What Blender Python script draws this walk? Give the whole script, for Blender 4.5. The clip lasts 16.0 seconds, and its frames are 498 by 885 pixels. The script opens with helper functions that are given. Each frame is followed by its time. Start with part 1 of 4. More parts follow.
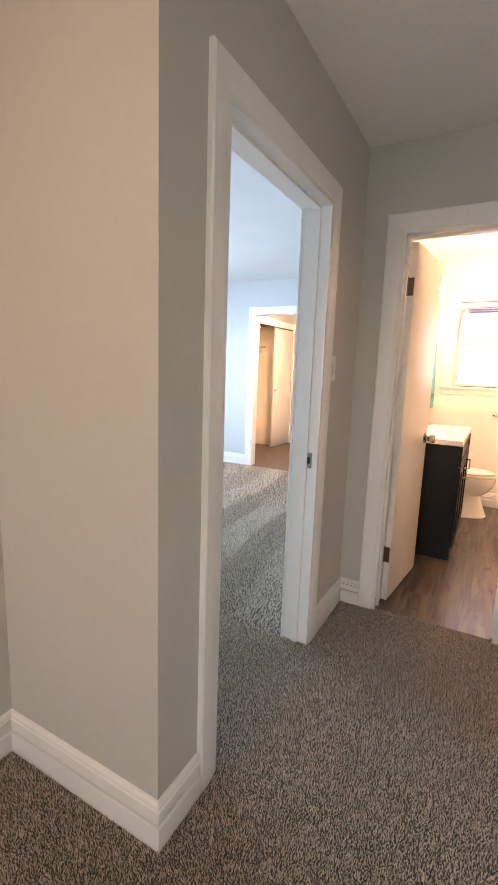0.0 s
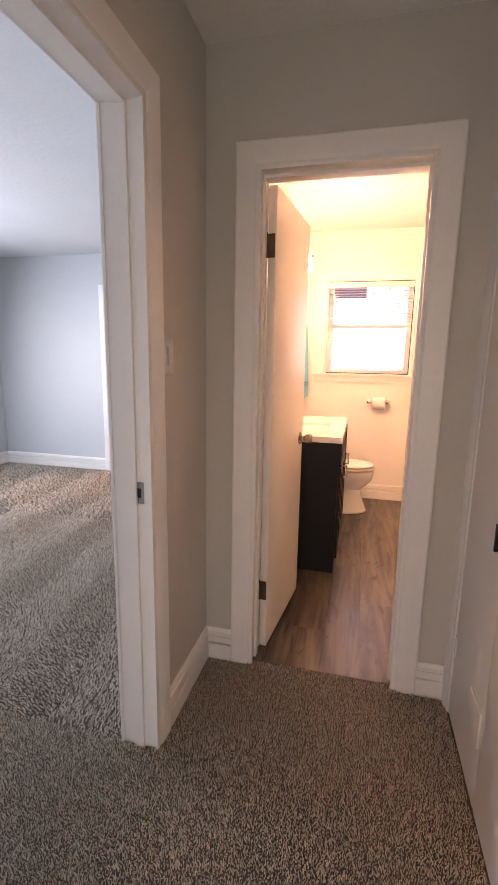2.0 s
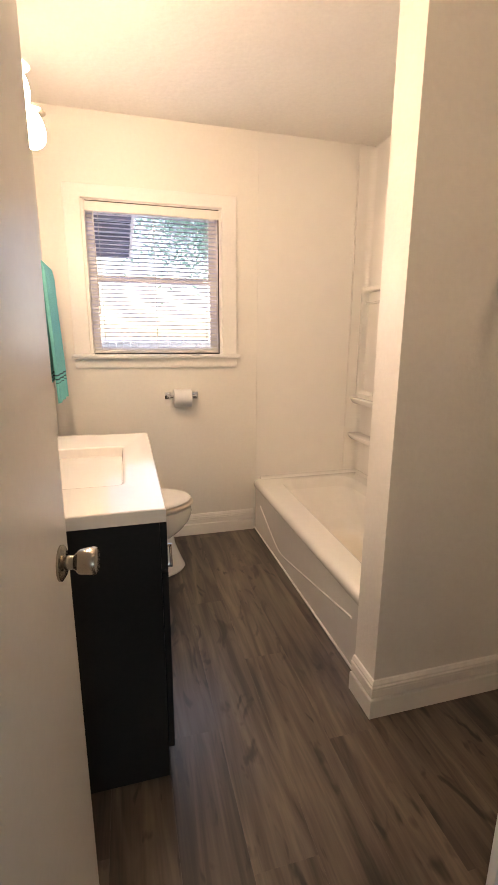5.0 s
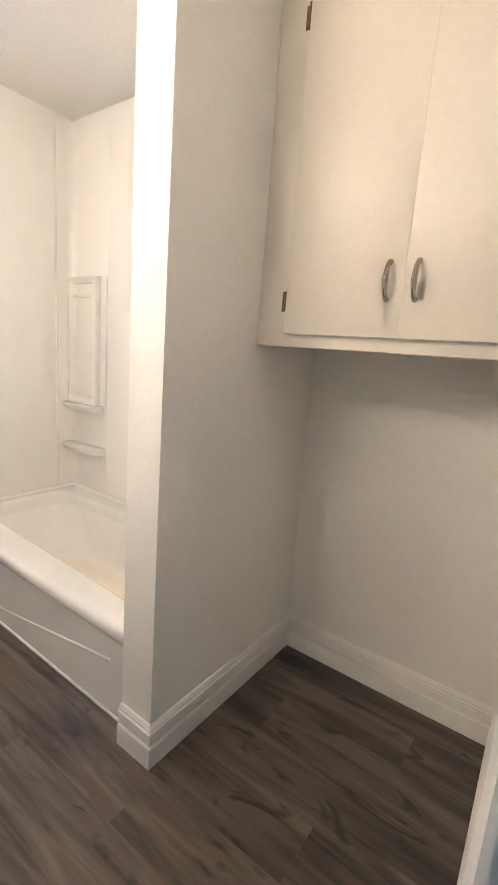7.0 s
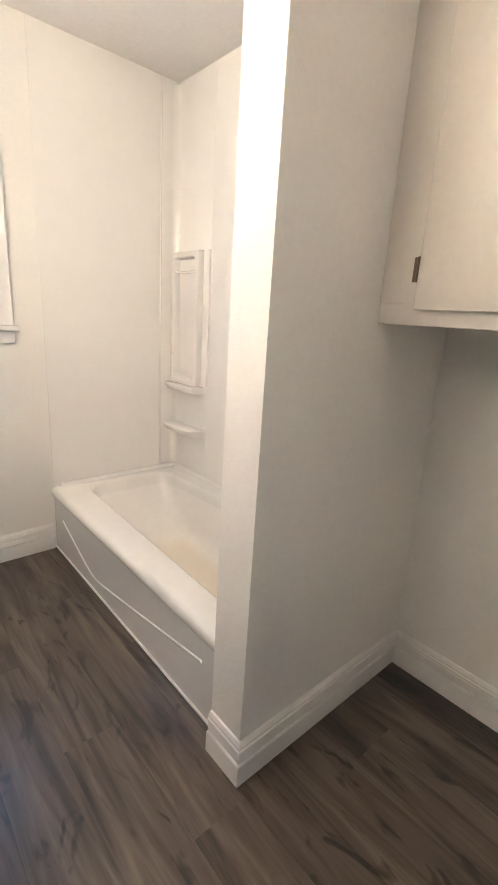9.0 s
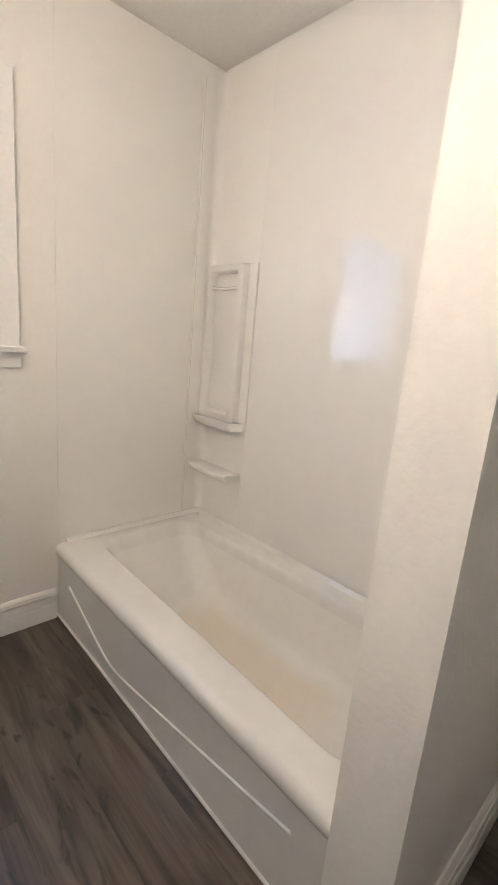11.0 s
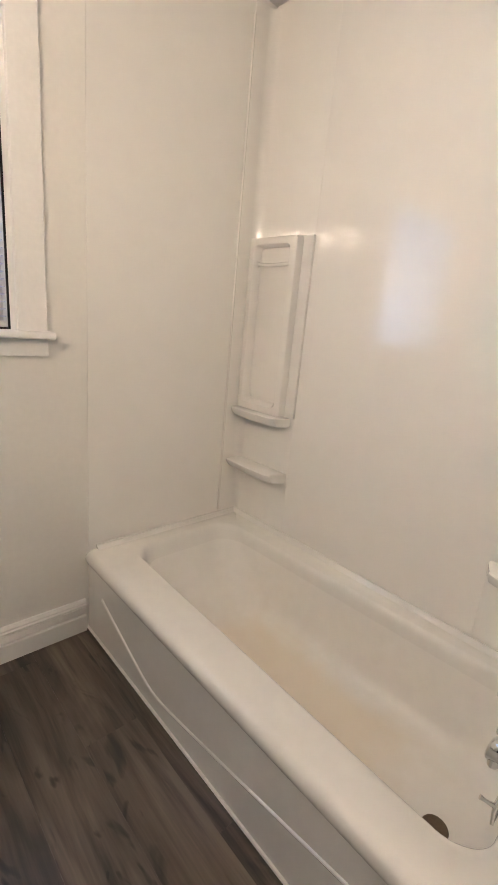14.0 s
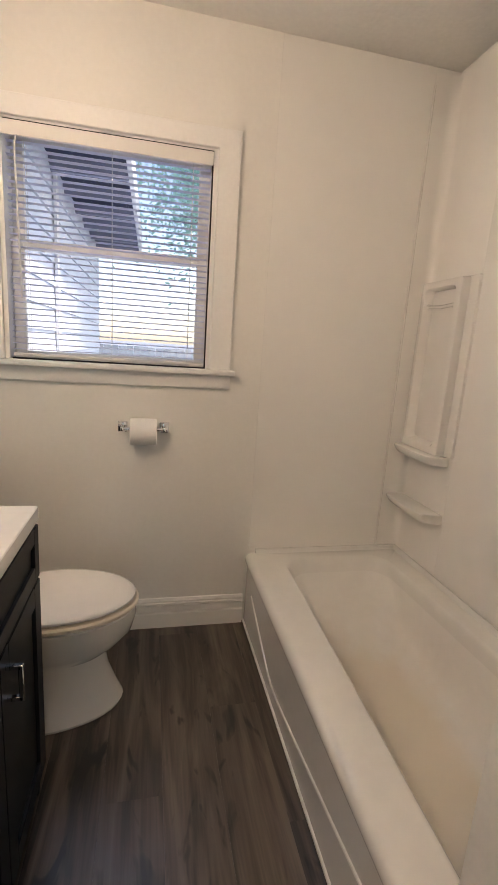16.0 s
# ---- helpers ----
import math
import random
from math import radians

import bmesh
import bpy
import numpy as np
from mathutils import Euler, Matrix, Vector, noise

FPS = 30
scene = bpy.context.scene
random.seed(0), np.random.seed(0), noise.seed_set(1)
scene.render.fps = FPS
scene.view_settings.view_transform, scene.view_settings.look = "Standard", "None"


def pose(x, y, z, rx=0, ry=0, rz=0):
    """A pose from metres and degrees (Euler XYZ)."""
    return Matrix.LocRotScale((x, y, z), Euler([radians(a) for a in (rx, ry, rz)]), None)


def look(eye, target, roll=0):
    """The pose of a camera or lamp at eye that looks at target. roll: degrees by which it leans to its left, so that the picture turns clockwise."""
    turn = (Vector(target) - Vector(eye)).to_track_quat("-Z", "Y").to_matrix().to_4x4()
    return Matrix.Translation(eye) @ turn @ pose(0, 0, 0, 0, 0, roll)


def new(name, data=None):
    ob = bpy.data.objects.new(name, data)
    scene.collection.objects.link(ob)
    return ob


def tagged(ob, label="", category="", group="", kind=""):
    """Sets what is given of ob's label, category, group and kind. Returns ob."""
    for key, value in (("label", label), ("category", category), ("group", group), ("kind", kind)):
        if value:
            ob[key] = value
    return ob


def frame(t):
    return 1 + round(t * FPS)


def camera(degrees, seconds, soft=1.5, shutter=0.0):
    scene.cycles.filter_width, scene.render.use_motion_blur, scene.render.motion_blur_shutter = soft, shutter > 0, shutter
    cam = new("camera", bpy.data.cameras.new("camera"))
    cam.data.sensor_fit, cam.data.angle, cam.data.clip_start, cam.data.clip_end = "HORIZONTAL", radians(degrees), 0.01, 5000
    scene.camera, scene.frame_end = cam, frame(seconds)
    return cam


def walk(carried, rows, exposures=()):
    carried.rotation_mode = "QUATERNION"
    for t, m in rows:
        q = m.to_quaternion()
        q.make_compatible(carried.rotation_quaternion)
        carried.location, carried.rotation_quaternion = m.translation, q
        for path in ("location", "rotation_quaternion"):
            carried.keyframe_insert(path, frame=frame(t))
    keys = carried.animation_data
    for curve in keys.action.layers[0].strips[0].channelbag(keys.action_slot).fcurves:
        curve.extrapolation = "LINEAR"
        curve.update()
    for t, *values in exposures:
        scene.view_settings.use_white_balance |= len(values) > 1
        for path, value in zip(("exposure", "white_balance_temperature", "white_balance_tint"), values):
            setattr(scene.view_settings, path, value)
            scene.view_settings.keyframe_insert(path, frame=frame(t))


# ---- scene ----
cam = camera(58.1, 16.0)
PATH = [
    (0, (0.707, -2.462, 1.348), (-0.242, -0.733, 1.018), 2.0),
    (0.5, (0.725, -2.371, 1.347), (-0.061, -0.562, 1.022), 1.7),
    (1, (0.734, -2.226, 1.346), (0.046, -0.377, 1.017), 1.4),
    (1.5, (0.719, -2.046, 1.337), (0.106, -0.174, 0.994), 1.2),
    (2, (0.626, -1.765, 1.352), (0.152, 0.143, 0.984), 1.0),
    (2.5, (0.595, -1.439, 1.353), (0.206, 0.483, 0.957), 1.2),
    (3, (0.575, -1.119, 1.359), (0.232, 0.807, 0.941), 1.3),
    (3.2, (0.568, -0.979, 1.342), (0.26, 0.953, 0.93), 0.8),
    (5.3, (0.418, -0.104, 1.33), (1.134, 1.706, 0.871), 1.6),
    (5.5, (0.4, -0.067, 1.309), (1.259, 1.685, 0.868), 2.4),
    (6, (0.384, 0.039, 1.338), (1.578, 1.584, 0.902), 2.6),
    (6.5, (0.377, 0.11, 1.324), (1.832, 1.419, 0.909), 3.8),
    (7, (0.404, 0.135, 1.313), (2.0, 1.273, 0.916), 4.4),
    (7.5, (0.433, 0.142, 1.311), (2.074, 1.207, 0.894), 4.2),
    (8, (0.455, 0.171, 1.307), (2.083, 1.234, 0.839), 4.0),
    (8.5, (0.483, 0.213, 1.317), (1.962, 1.453, 0.793), 2.5),
    (9, (0.539, 0.283, 1.333), (1.823, 1.719, 0.796), 3.5),
    (9.2, (0.56, 0.31, 1.331), (1.793, 1.794, 0.804), 4.4),
    (11.3, (0.587, 0.917, 1.329), (1.996, 2.272, 0.909), 5.4),
    (11.5, (0.58, 0.978, 1.335), (2.038, 2.279, 0.911), 5.6),
    (12, (0.586, 1.07, 1.322), (2.092, 2.312, 0.887), 6.0),
    (12.5, (0.581, 1.102, 1.316), (2.102, 2.313, 0.847), 6.1),
    (13, (0.587, 1.125, 1.322), (2.115, 2.312, 0.814), 6.4),
    (13.5, (0.6, 1.136, 1.326), (2.035, 2.423, 0.793), 5.8),
    (14, (0.608, 1.116, 1.328), (1.934, 2.516, 0.799), 5.3),
    (14.5, (0.692, 1.042, 1.343), (1.795, 2.628, 0.826), 4.7),
    (15, (0.749, 0.931, 1.351), (1.611, 2.671, 0.874), 4.5),
    (15.5, (0.76, 0.828, 1.333), (1.394, 2.675, 0.901), 3.7),
    (16, (0.811, 0.765, 1.328), (1.243, 2.674, 0.917), 3.8),
]
EXPOSURES = [(0, 2.97, 12200, 48), (1.0, 3.0, 13000, 54), (1.5, 2.93, 13900, 58), (2.0, 2.62, 14400, 63), (2.5, 2.46, 15200, 64), (3.0, 2.03, 16000, 64), (5.3, 1.88, 7800, 25), (6.0, 2.05, 7300, 23),
             (7.0, 2.3, 6500, 18), (9.0, 2.25, 6400, 18), (11.5, 1.75, 6350, 18), (13.5, 1.72, 6500, 18), (14.5, 1.6, 7000, 22), (15.0, 1.5, 7200, 23), (15.5, 1.46, 7250, 23), (16.0, 1.25, 7300, 23)]
walk(cam, [(t, look(e, g, r)) for t, e, g, r in PATH], EXPOSURES)

# ---- light ----
world = bpy.data.worlds.new("sky")
scene.world = world
world.use_nodes = True
_wn = world.node_tree.nodes
_sky = _wn.new("ShaderNodeTexSky")
_sky.sky_type = 'NISHITA'
_sky.sun_disc = False
_sky.sun_elevation, _sky.sun_rotation = radians(50), radians(105)
_wn["Background"].inputs[1].default_value = 0.15
world.node_tree.links.new(_sky.outputs[0], _wn["Background"].inputs[0])
_s = bpy.data.lights.new("sun", 'SUN')
_s.energy, _s.angle, _s.color = 2.4, radians(0.5), (1.0, 0.985, 0.96)
sun = new("sun", _s)
sun.matrix_world = pose(0, 0, 20, 40, 0, 75)


def window_light(name, x, y, z, sx, sz, rx, rz, watts, color):
    """Daylight in a window opening."""
    d = bpy.data.lights.new(name, 'AREA')
    d.shape, d.size, d.size_y, d.energy, d.color = 'RECTANGLE', sx, sz, watts, color
    ob = new(name, d)
    ob.matrix_world = pose(x, y, z, rx, 0, rz)
    return ob


window_light("bedroom_daylight", -3.71, 0.65, 1.45, 1.7, 1.2, 72, -90, 32, (0.23, 0.62, 1.0))
window_light("bathroom_daylight", 0.6525, 2.69, 1.65, 0.72, 0.80, 90, 180, 0.85, (0.38, 0.65, 1.0))
window_light("hall_daylight", 0.55, -4.9, 0.95, 0.8, 1.0, 84, 0, 3.0, (0.32, 0.76, 1.0))

# ---- materials ----


def mat(name, color, rough=0.5, metal=0.0, scale=6.0, vary=0.08, fine=120.0, bump=0.0, bump_scale=200.0, coat=0.0, island=0.0, spec=0.5):
    """A principled surface with two scales of tone and a fine relief."""
    m = bpy.data.materials.new(name)
    m.use_nodes = True
    n, ln = m.node_tree.nodes, m.node_tree.links
    p = n["Principled BSDF"]
    p.inputs["Roughness"].default_value, p.inputs["Metallic"].default_value = rough, metal
    p.inputs["Coat Weight"].default_value = coat
    p.inputs["Coat Roughness"].default_value = 0.02
    p.inputs["Specular IOR Level"].default_value = spec
    co = n.new("ShaderNodeTexCoord")
    a, b = n.new("ShaderNodeTexNoise"), n.new("ShaderNodeTexNoise")
    a.inputs["Scale"].default_value, b.inputs["Scale"].default_value = scale, fine
    a.inputs["Detail"].default_value, b.inputs["Detail"].default_value = 3, 2
    for q in (a, b):
        ln.new(co.outputs["Object"], q.inputs["Vector"])
    add = n.new("ShaderNodeMath")
    add.operation = 'ADD'
    ln.new(a.outputs[0], add.inputs[0])
    ln.new(b.outputs[0], add.inputs[1])
    src = add.outputs[0]
    if island:
        g = n.new("ShaderNodeNewGeometry")
        mul = n.new("ShaderNodeMath")
        mul.operation = 'MULTIPLY_ADD'
        mul.inputs[1].default_value = island
        ln.new(g.outputs["Random Per Island"], mul.inputs[0])
        ln.new(src, mul.inputs[2])
        src = mul.outputs[0]
    r = n.new("ShaderNodeMapRange")
    r.inputs[1].default_value, r.inputs[2].default_value = 0.6, 1.4 + island
    r.inputs[3].default_value, r.inputs[4].default_value = 1 - vary, 1 + vary
    ln.new(src, r.inputs[0])
    mx = n.new("ShaderNodeVectorMath")
    mx.operation = 'SCALE'
    mx.inputs[0].default_value = color
    ln.new(r.outputs[0], mx.inputs["Scale"])
    ln.new(mx.outputs[0], p.inputs["Base Color"])
    if bump:
        c = n.new("ShaderNodeTexNoise")
        c.inputs["Scale"].default_value, c.inputs["Detail"].default_value = bump_scale, 4
        ln.new(co.outputs["Object"], c.inputs["Vector"])
        bp = n.new("ShaderNodeBump")
        bp.inputs["Strength"].default_value, bp.inputs["Distance"].default_value = bump, 0.004
        ln.new(c.outputs[0], bp.inputs["Height"])
        ln.new(bp.outputs[0], p.inputs["Normal"])
    return m


def emit(name, color, strength):
    m = bpy.data.materials.new(name)
    m.use_nodes = True
    p = m.node_tree.nodes["Principled BSDF"]
    p.inputs["Base Color"].default_value = (0.9, 0.88, 0.84, 1)
    p.inputs["Emission Color"].default_value = (*color, 1)
    p.inputs["Emission Strength"].default_value = strength
    return m


def plank_mat():
    """Grey-brown wood print: smoky bands, long fine grain, a few knots, a satin face."""
    m = bpy.data.materials.new("vinyl_plank")
    m.use_nodes = True
    n, ln = m.node_tree.nodes, m.node_tree.links
    p = n["Principled BSDF"]
    co, info = n.new("ShaderNodeTexCoord"), n.new("ShaderNodeObjectInfo")

    def calc(op, a, b, c=None):
        q = n.new("ShaderNodeMath")
        q.operation = op
        for k, v in enumerate((a, b, c)):
            if isinstance(v, (int, float)):
                q.inputs[k].default_value = v
            elif v is not None:
                ln.new(v, q.inputs[k])
        return q.outputs[0]
    va = n.new("ShaderNodeVectorMath")
    va.operation = 'ADD'
    ln.new(co.outputs["Object"], va.inputs[0])
    ln.new(calc('MULTIPLY', info.outputs["Random"], 37.0), va.inputs[1])

    def grain(sy, scale, detail, twist):
        mp = n.new("ShaderNodeMapping")
        mp.inputs["Scale"].default_value = (1, sy, 1)
        ln.new(va.outputs[0], mp.inputs["Vector"])
        t = n.new("ShaderNodeTexNoise")
        t.inputs["Scale"].default_value, t.inputs["Detail"].default_value = scale, detail
        t.inputs["Distortion"].default_value = twist
        ln.new(mp.outputs[0], t.inputs["Vector"])
        return t.outputs[0]
    mid = grain(0.05, 48, 3, 0.5)
    smoke, fine, patch, rings_ = grain(0.10, 11.0, 5, 1.4), grain(0.035, 150, 2, 0.2), grain(0.35, 3.2, 2, 0.8), grain(0.30, 9.0, 2, 2.5)
    knot = calc('MAXIMUM', calc('SUBTRACT', rings_, 0.60), 0.0)
    v = calc('MULTIPLY_ADD', smoke, 1.02, calc('MULTIPLY_ADD', fine, 0.16, calc('MULTIPLY_ADD', mid, 0.19, calc('MULTIPLY', patch, 0.13))))
    v = calc('MULTIPLY_ADD', info.outputs["Random"], 0.05, v)
    v = calc('MULTIPLY_ADD', knot, -2.0, v)
    ramp = n.new("ShaderNodeValToRGB")
    e = ramp.color_ramp.elements
    e[0].position, e[0].color = 0.54, (0.0220, 0.0164, 0.0133, 1)
    e[1].position, e[1].color = 0.97, (0.1602, 0.1240, 0.0915, 1)
    for pos, c in ((0.66, (0.0455, 0.0344, 0.0261, 1)), (0.76, (0.0809, 0.0619, 0.0461, 1)), (0.86, (0.1155, 0.0887, 0.0658, 1))):
        e.new(pos).color = c
    ln.new(v, ramp.inputs[0])
    ln.new(ramp.outputs[0], p.inputs["Base Color"])
    ln.new(calc('MULTIPLY_ADD', fine, 0.12, 0.30), p.inputs["Roughness"])
    p.inputs["Specular IOR Level"].default_value = 0.5
    p.inputs["Coat Weight"].default_value, p.inputs["Coat Roughness"].default_value = 0.45, 0.25
    bp = n.new("ShaderNodeBump")
    bp.inputs["Strength"].default_value, bp.inputs["Distance"].default_value = 0.06, 0.002
    ln.new(fine, bp.inputs["Height"])
    ln.new(bp.outputs[0], p.inputs["Normal"])
    return m


def towel_mat():
    """Teal terry cloth with thin dark stripes woven near its lower hem."""
    m = mat("teal_terry", (0.12, 0.52, 0.50), 0.95, scale=9, vary=0.12, fine=300, bump=0.8, bump_scale=500)
    n, ln = m.node_tree.nodes, m.node_tree.links
    p = n["Principled BSDF"]
    base = p.inputs["Base Color"].links[0].from_socket
    co, sep = n.new("ShaderNodeTexCoord"), n.new("ShaderNodeSeparateXYZ")
    ln.new(co.outputs["Object"], sep.inputs[0])
    ramp = n.new("ShaderNodeValToRGB")
    ramp.color_ramp.interpolation = 'CONSTANT'
    e = ramp.color_ramp.elements
    e[0].position, e[0].color = 0.0, (0, 0, 0, 1)
    e[1].position, e[1].color = 0.60, (0, 0, 0, 1)
    for pos, v in ((0.095, 1), (0.101, 0), (0.113, 1), (0.119, 0), (0.131, 1), (0.137, 0)):
        e.new(pos).color = (v, v, v, 1)
    ln.new(sep.outputs["Z"], ramp.inputs[0])
    mx = n.new("ShaderNodeMix")
    mx.data_type = 'RGBA'
    ln.new(ramp.outputs[0], mx.inputs[0])
    ln.new(base, mx.inputs[6])
    mx.inputs[7].default_value = (0.03, 0.10, 0.12, 1)
    ln.new(mx.outputs[2], p.inputs["Base Color"])
    return m


def glass_mat():
    m = bpy.data.materials.new("window_glass")
    m.use_nodes = True
    p = m.node_tree.nodes["Principled BSDF"]
    p.inputs["Transmission Weight"].default_value = 1.0
    p.inputs["Roughness"].default_value = 0.0
    p.inputs["IOR"].default_value = 1.1
    p.inputs["Base Color"].default_value = (0.97, 0.985, 1, 1)
    return m




def stain_tub_floor(m):
    """A soft-edged tan stain on the low part of the basin, round its middle."""
    n, ln = m.node_tree.nodes, m.node_tree.links
    p = n["Principled BSDF"]
    base = p.inputs["Base Color"].links[0].from_socket
    co, sep, ns = n.new("ShaderNodeTexCoord"), n.new("ShaderNodeSeparateXYZ"), n.new("ShaderNodeTexNoise")
    ns.inputs["Scale"].default_value = 6.0
    ln.new(co.outputs["Object"], sep.inputs[0])
    ln.new(co.outputs["Object"], ns.inputs["Vector"])

    def math_node(op, a, b):
        q = n.new("ShaderNodeMath")
        q.operation = op
        for k, v in enumerate((a, b)):
            if isinstance(v, (int, float)):
                q.inputs[k].default_value = v
            elif v is not None:
                ln.new(v, q.inputs[k])
        return q.outputs[0]
    dx = math_node('DIVIDE', math_node('ABSOLUTE', math_node('SUBTRACT', sep.outputs["X"], 0.012), None), 0.24)
    dy = math_node('DIVIDE', math_node('ABSOLUTE', math_node('ADD', sep.outputs["Y"], 0.03), None), 0.50)
    dz = math_node('DIVIDE', sep.outputs["Z"], 0.20)
    far = math_node('MAXIMUM', math_node('MAXIMUM', dx, dy), dz)
    far = math_node('ADD', far, math_node('MULTIPLY', math_node('SUBTRACT', ns.outputs[0], 0.5), 0.7))
    mr = n.new("ShaderNodeMapRange")
    mr.interpolation_type = 'SMOOTHSTEP'
    for k, v in enumerate((0.50, 1.12, 1.0, 0.0)):
        mr.inputs[k + 1].default_value = v
    ln.new(far, mr.inputs[0])
    mx = n.new("ShaderNodeMix")
    mx.data_type = 'RGBA'
    ln.new(mr.outputs[0], mx.inputs[0])
    ln.new(base, mx.inputs[6])
    mx.inputs[7].default_value = (0.80, 0.73, 0.61, 1)
    ln.new(mx.outputs[2], p.inputs["Base Color"])
    worn = n.new("ShaderNodeMapRange")
    for k, v in enumerate((0.29, 0.35, 0.34, 0.10)):
        worn.inputs[k + 1].default_value = v
    ln.new(sep.outputs["Z"], worn.inputs[0])
    ln.new(worn.outputs[0], p.inputs["Roughness"])


M_HALL = mat("grey_wall_paint", (0.57, 0.55, 0.505), 0.6, scale=1.6, vary=0.03, fine=40, bump=0.12, bump_scale=90)
M_BATH = mat("offwhite_wall_paint", (0.83, 0.815, 0.765), 0.42, scale=1.8, vary=0.03, fine=50, bump=0.34, bump_scale=75)
M_BATH_SMOOTH = mat("offwhite_satin_wall_paint", (0.81, 0.795, 0.745), 0.42, scale=1.8, vary=0.025, fine=50, bump=0.07, bump_scale=60)
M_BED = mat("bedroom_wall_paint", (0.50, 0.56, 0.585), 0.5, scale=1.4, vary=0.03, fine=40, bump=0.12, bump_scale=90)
M_CEIL = mat("textured_ceiling_paint", (0.80, 0.785, 0.74), 0.8, scale=2.5, vary=0.04, fine=60, bump=0.5, bump_scale=34)
# ceiling paint darkened and cooled to offset the strong window lamp
M_CEIL_BED = mat("dimmed_bedroom_ceiling", (0.66, 0.69, 0.71), 0.8, scale=2.5, vary=0.04, fine=60, bump=0.6, bump_scale=30)
M_TRIM = mat("white_trim_paint", (0.84, 0.83, 0.80), 0.35, scale=3, vary=0.03, fine=70, bump=0.05, bump_scale=60)
M_BASE = mat("white_baseboard_paint", (0.84, 0.825, 0.785), 0.4, scale=3, vary=0.02, fine=40)
M_DOOR = mat("white_door_paint", (0.80, 0.78, 0.74), 0.38, scale=2, vary=0.025, fine=60, bump=0.06, bump_scale=45)
M_CAB = mat("cream_cabinet_paint", (0.70, 0.66, 0.59), 0.42, scale=2.5, vary=0.03, fine=60, bump=0.07, bump_scale=40)
M_TUB = mat("white_enamel", (0.82, 0.81, 0.77), 0.10, scale=3, vary=0.02, fine=30, coat=0.8)
M_BASIN = mat("worn_enamel_cream", (0.83, 0.815, 0.765), 0.10, scale=3, vary=0.025, fine=24, coat=0.12)
stain_tub_floor(M_BASIN)
M_PANEL = mat("gloss_white_surround", (0.865, 0.85, 0.805), 0.045, scale=1.2, vary=0.015, fine=12, bump=0.03, bump_scale=7, coat=0.8)
M_MOULD = mat("satin_white_moulding", (0.83, 0.81, 0.765), 0.13, scale=1.2, vary=0.015, fine=12, coat=0.2)
M_PORC = mat("white_porcelain", (0.82, 0.80, 0.75), 0.09, scale=4, vary=0.015, fine=30, coat=0.5)
M_SEAT = mat("white_seat_plastic", (0.84, 0.82, 0.78), 0.25, scale=4, vary=0.02, fine=30)
M_RING = mat("cream_seat_plastic", (0.74, 0.67, 0.55), 0.3, scale=4, vary=0.03, fine=30)
M_COUNTER = mat("white_cultured_marble", (0.85, 0.84, 0.81), 0.10, scale=5, vary=0.02, fine=40, coat=0.4)
M_VAN = mat("espresso_cabinet_paint", (0.011, 0.0105, 0.011), 0.48, scale=7, vary=0.2, fine=90, bump=0.05, bump_scale=150, spec=0.25)
M_CHROME = mat("chrome", (0.80, 0.80, 0.80), 0.08, 1.0, scale=8, vary=0.04, fine=90)
M_NICKEL = mat("brushed_nickel", (0.36, 0.32, 0.27), 0.24, 1.0, scale=8, vary=0.08, fine=200)
M_BRONZE = mat("dark_hinge_metal", (0.16, 0.12, 0.085), 0.38, 0.9, scale=20, vary=0.2, fine=200)
M_BLACK = mat("black_metal", (0.012, 0.012, 0.013), 0.35, 0.4, scale=20, vary=0.2, fine=200)
M_PLATE = mat("white_switch_plastic", (0.78, 0.76, 0.72), 0.32, scale=6, vary=0.02, fine=80)
M_PAPER = mat("white_tissue_paper", (0.83, 0.82, 0.79), 0.95, scale=14, vary=0.04, fine=300, bump=0.4, bump_scale=250)
M_BLIND = mat("white_vinyl_slat", (0.85, 0.85, 0.89), 0.4, scale=6, vary=0.03, fine=80)
_bt, _tb, _mb = M_BLIND.node_tree, M_BLIND.node_tree.nodes.new("ShaderNodeBsdfTranslucent"), M_BLIND.node_tree.nodes.new("ShaderNodeMixShader")
_tb.inputs[0].default_value = (0.82, 0.84, 0.95, 1)
_mb.inputs[0].default_value = 0.72
_bt.links.new(_bt.nodes["Principled BSDF"].outputs[0], _mb.inputs[1])
_bt.links.new(_tb.outputs[0], _mb.inputs[2])
_bt.links.new(_mb.outputs[0], _bt.nodes["Material Output"].inputs[0])
M_CORD = mat("white_cord", (0.75, 0.74, 0.72), 0.8, scale=30, vary=0.05, fine=300)
M_CARPET = mat("taupe_carpet_backing", (0.12, 0.102, 0.088), 0.97, scale=7, vary=0.28, fine=260, bump=1.0, bump_scale=260, spec=0.1)
M_TUFT = mat("taupe_carpet_yarn", (0.56, 0.47, 0.395), 0.95, scale=60, vary=0.78, fine=230, island=0.5, spec=0.1)
M_PLANK = plank_mat()
M_JOINT = mat("dark_underlay", (0.02, 0.018, 0.016), 0.8, scale=10, vary=0.1)
M_TOWEL = towel_mat()
M_GLASS = glass_mat()
M_MIRROR = mat("mirror_silver", (0.88, 0.89, 0.88), 0.01, 1.0, scale=2, vary=0.005)
M_GLOBE = emit("lit_frosted_glass", (1.0, 0.85, 0.67), 29.5)
M_DOME = emit("lit_ceiling_dome", (1.0, 0.88, 0.72), 1.8)
M_HALL_DOME = emit("added_hall_dome", (1.0, 0.96, 0.88), 3.0)
M_CLOSET = mat("warm_closet_paint", (0.82, 0.74, 0.63), 0.6, scale=2, vary=0.04, fine=50)
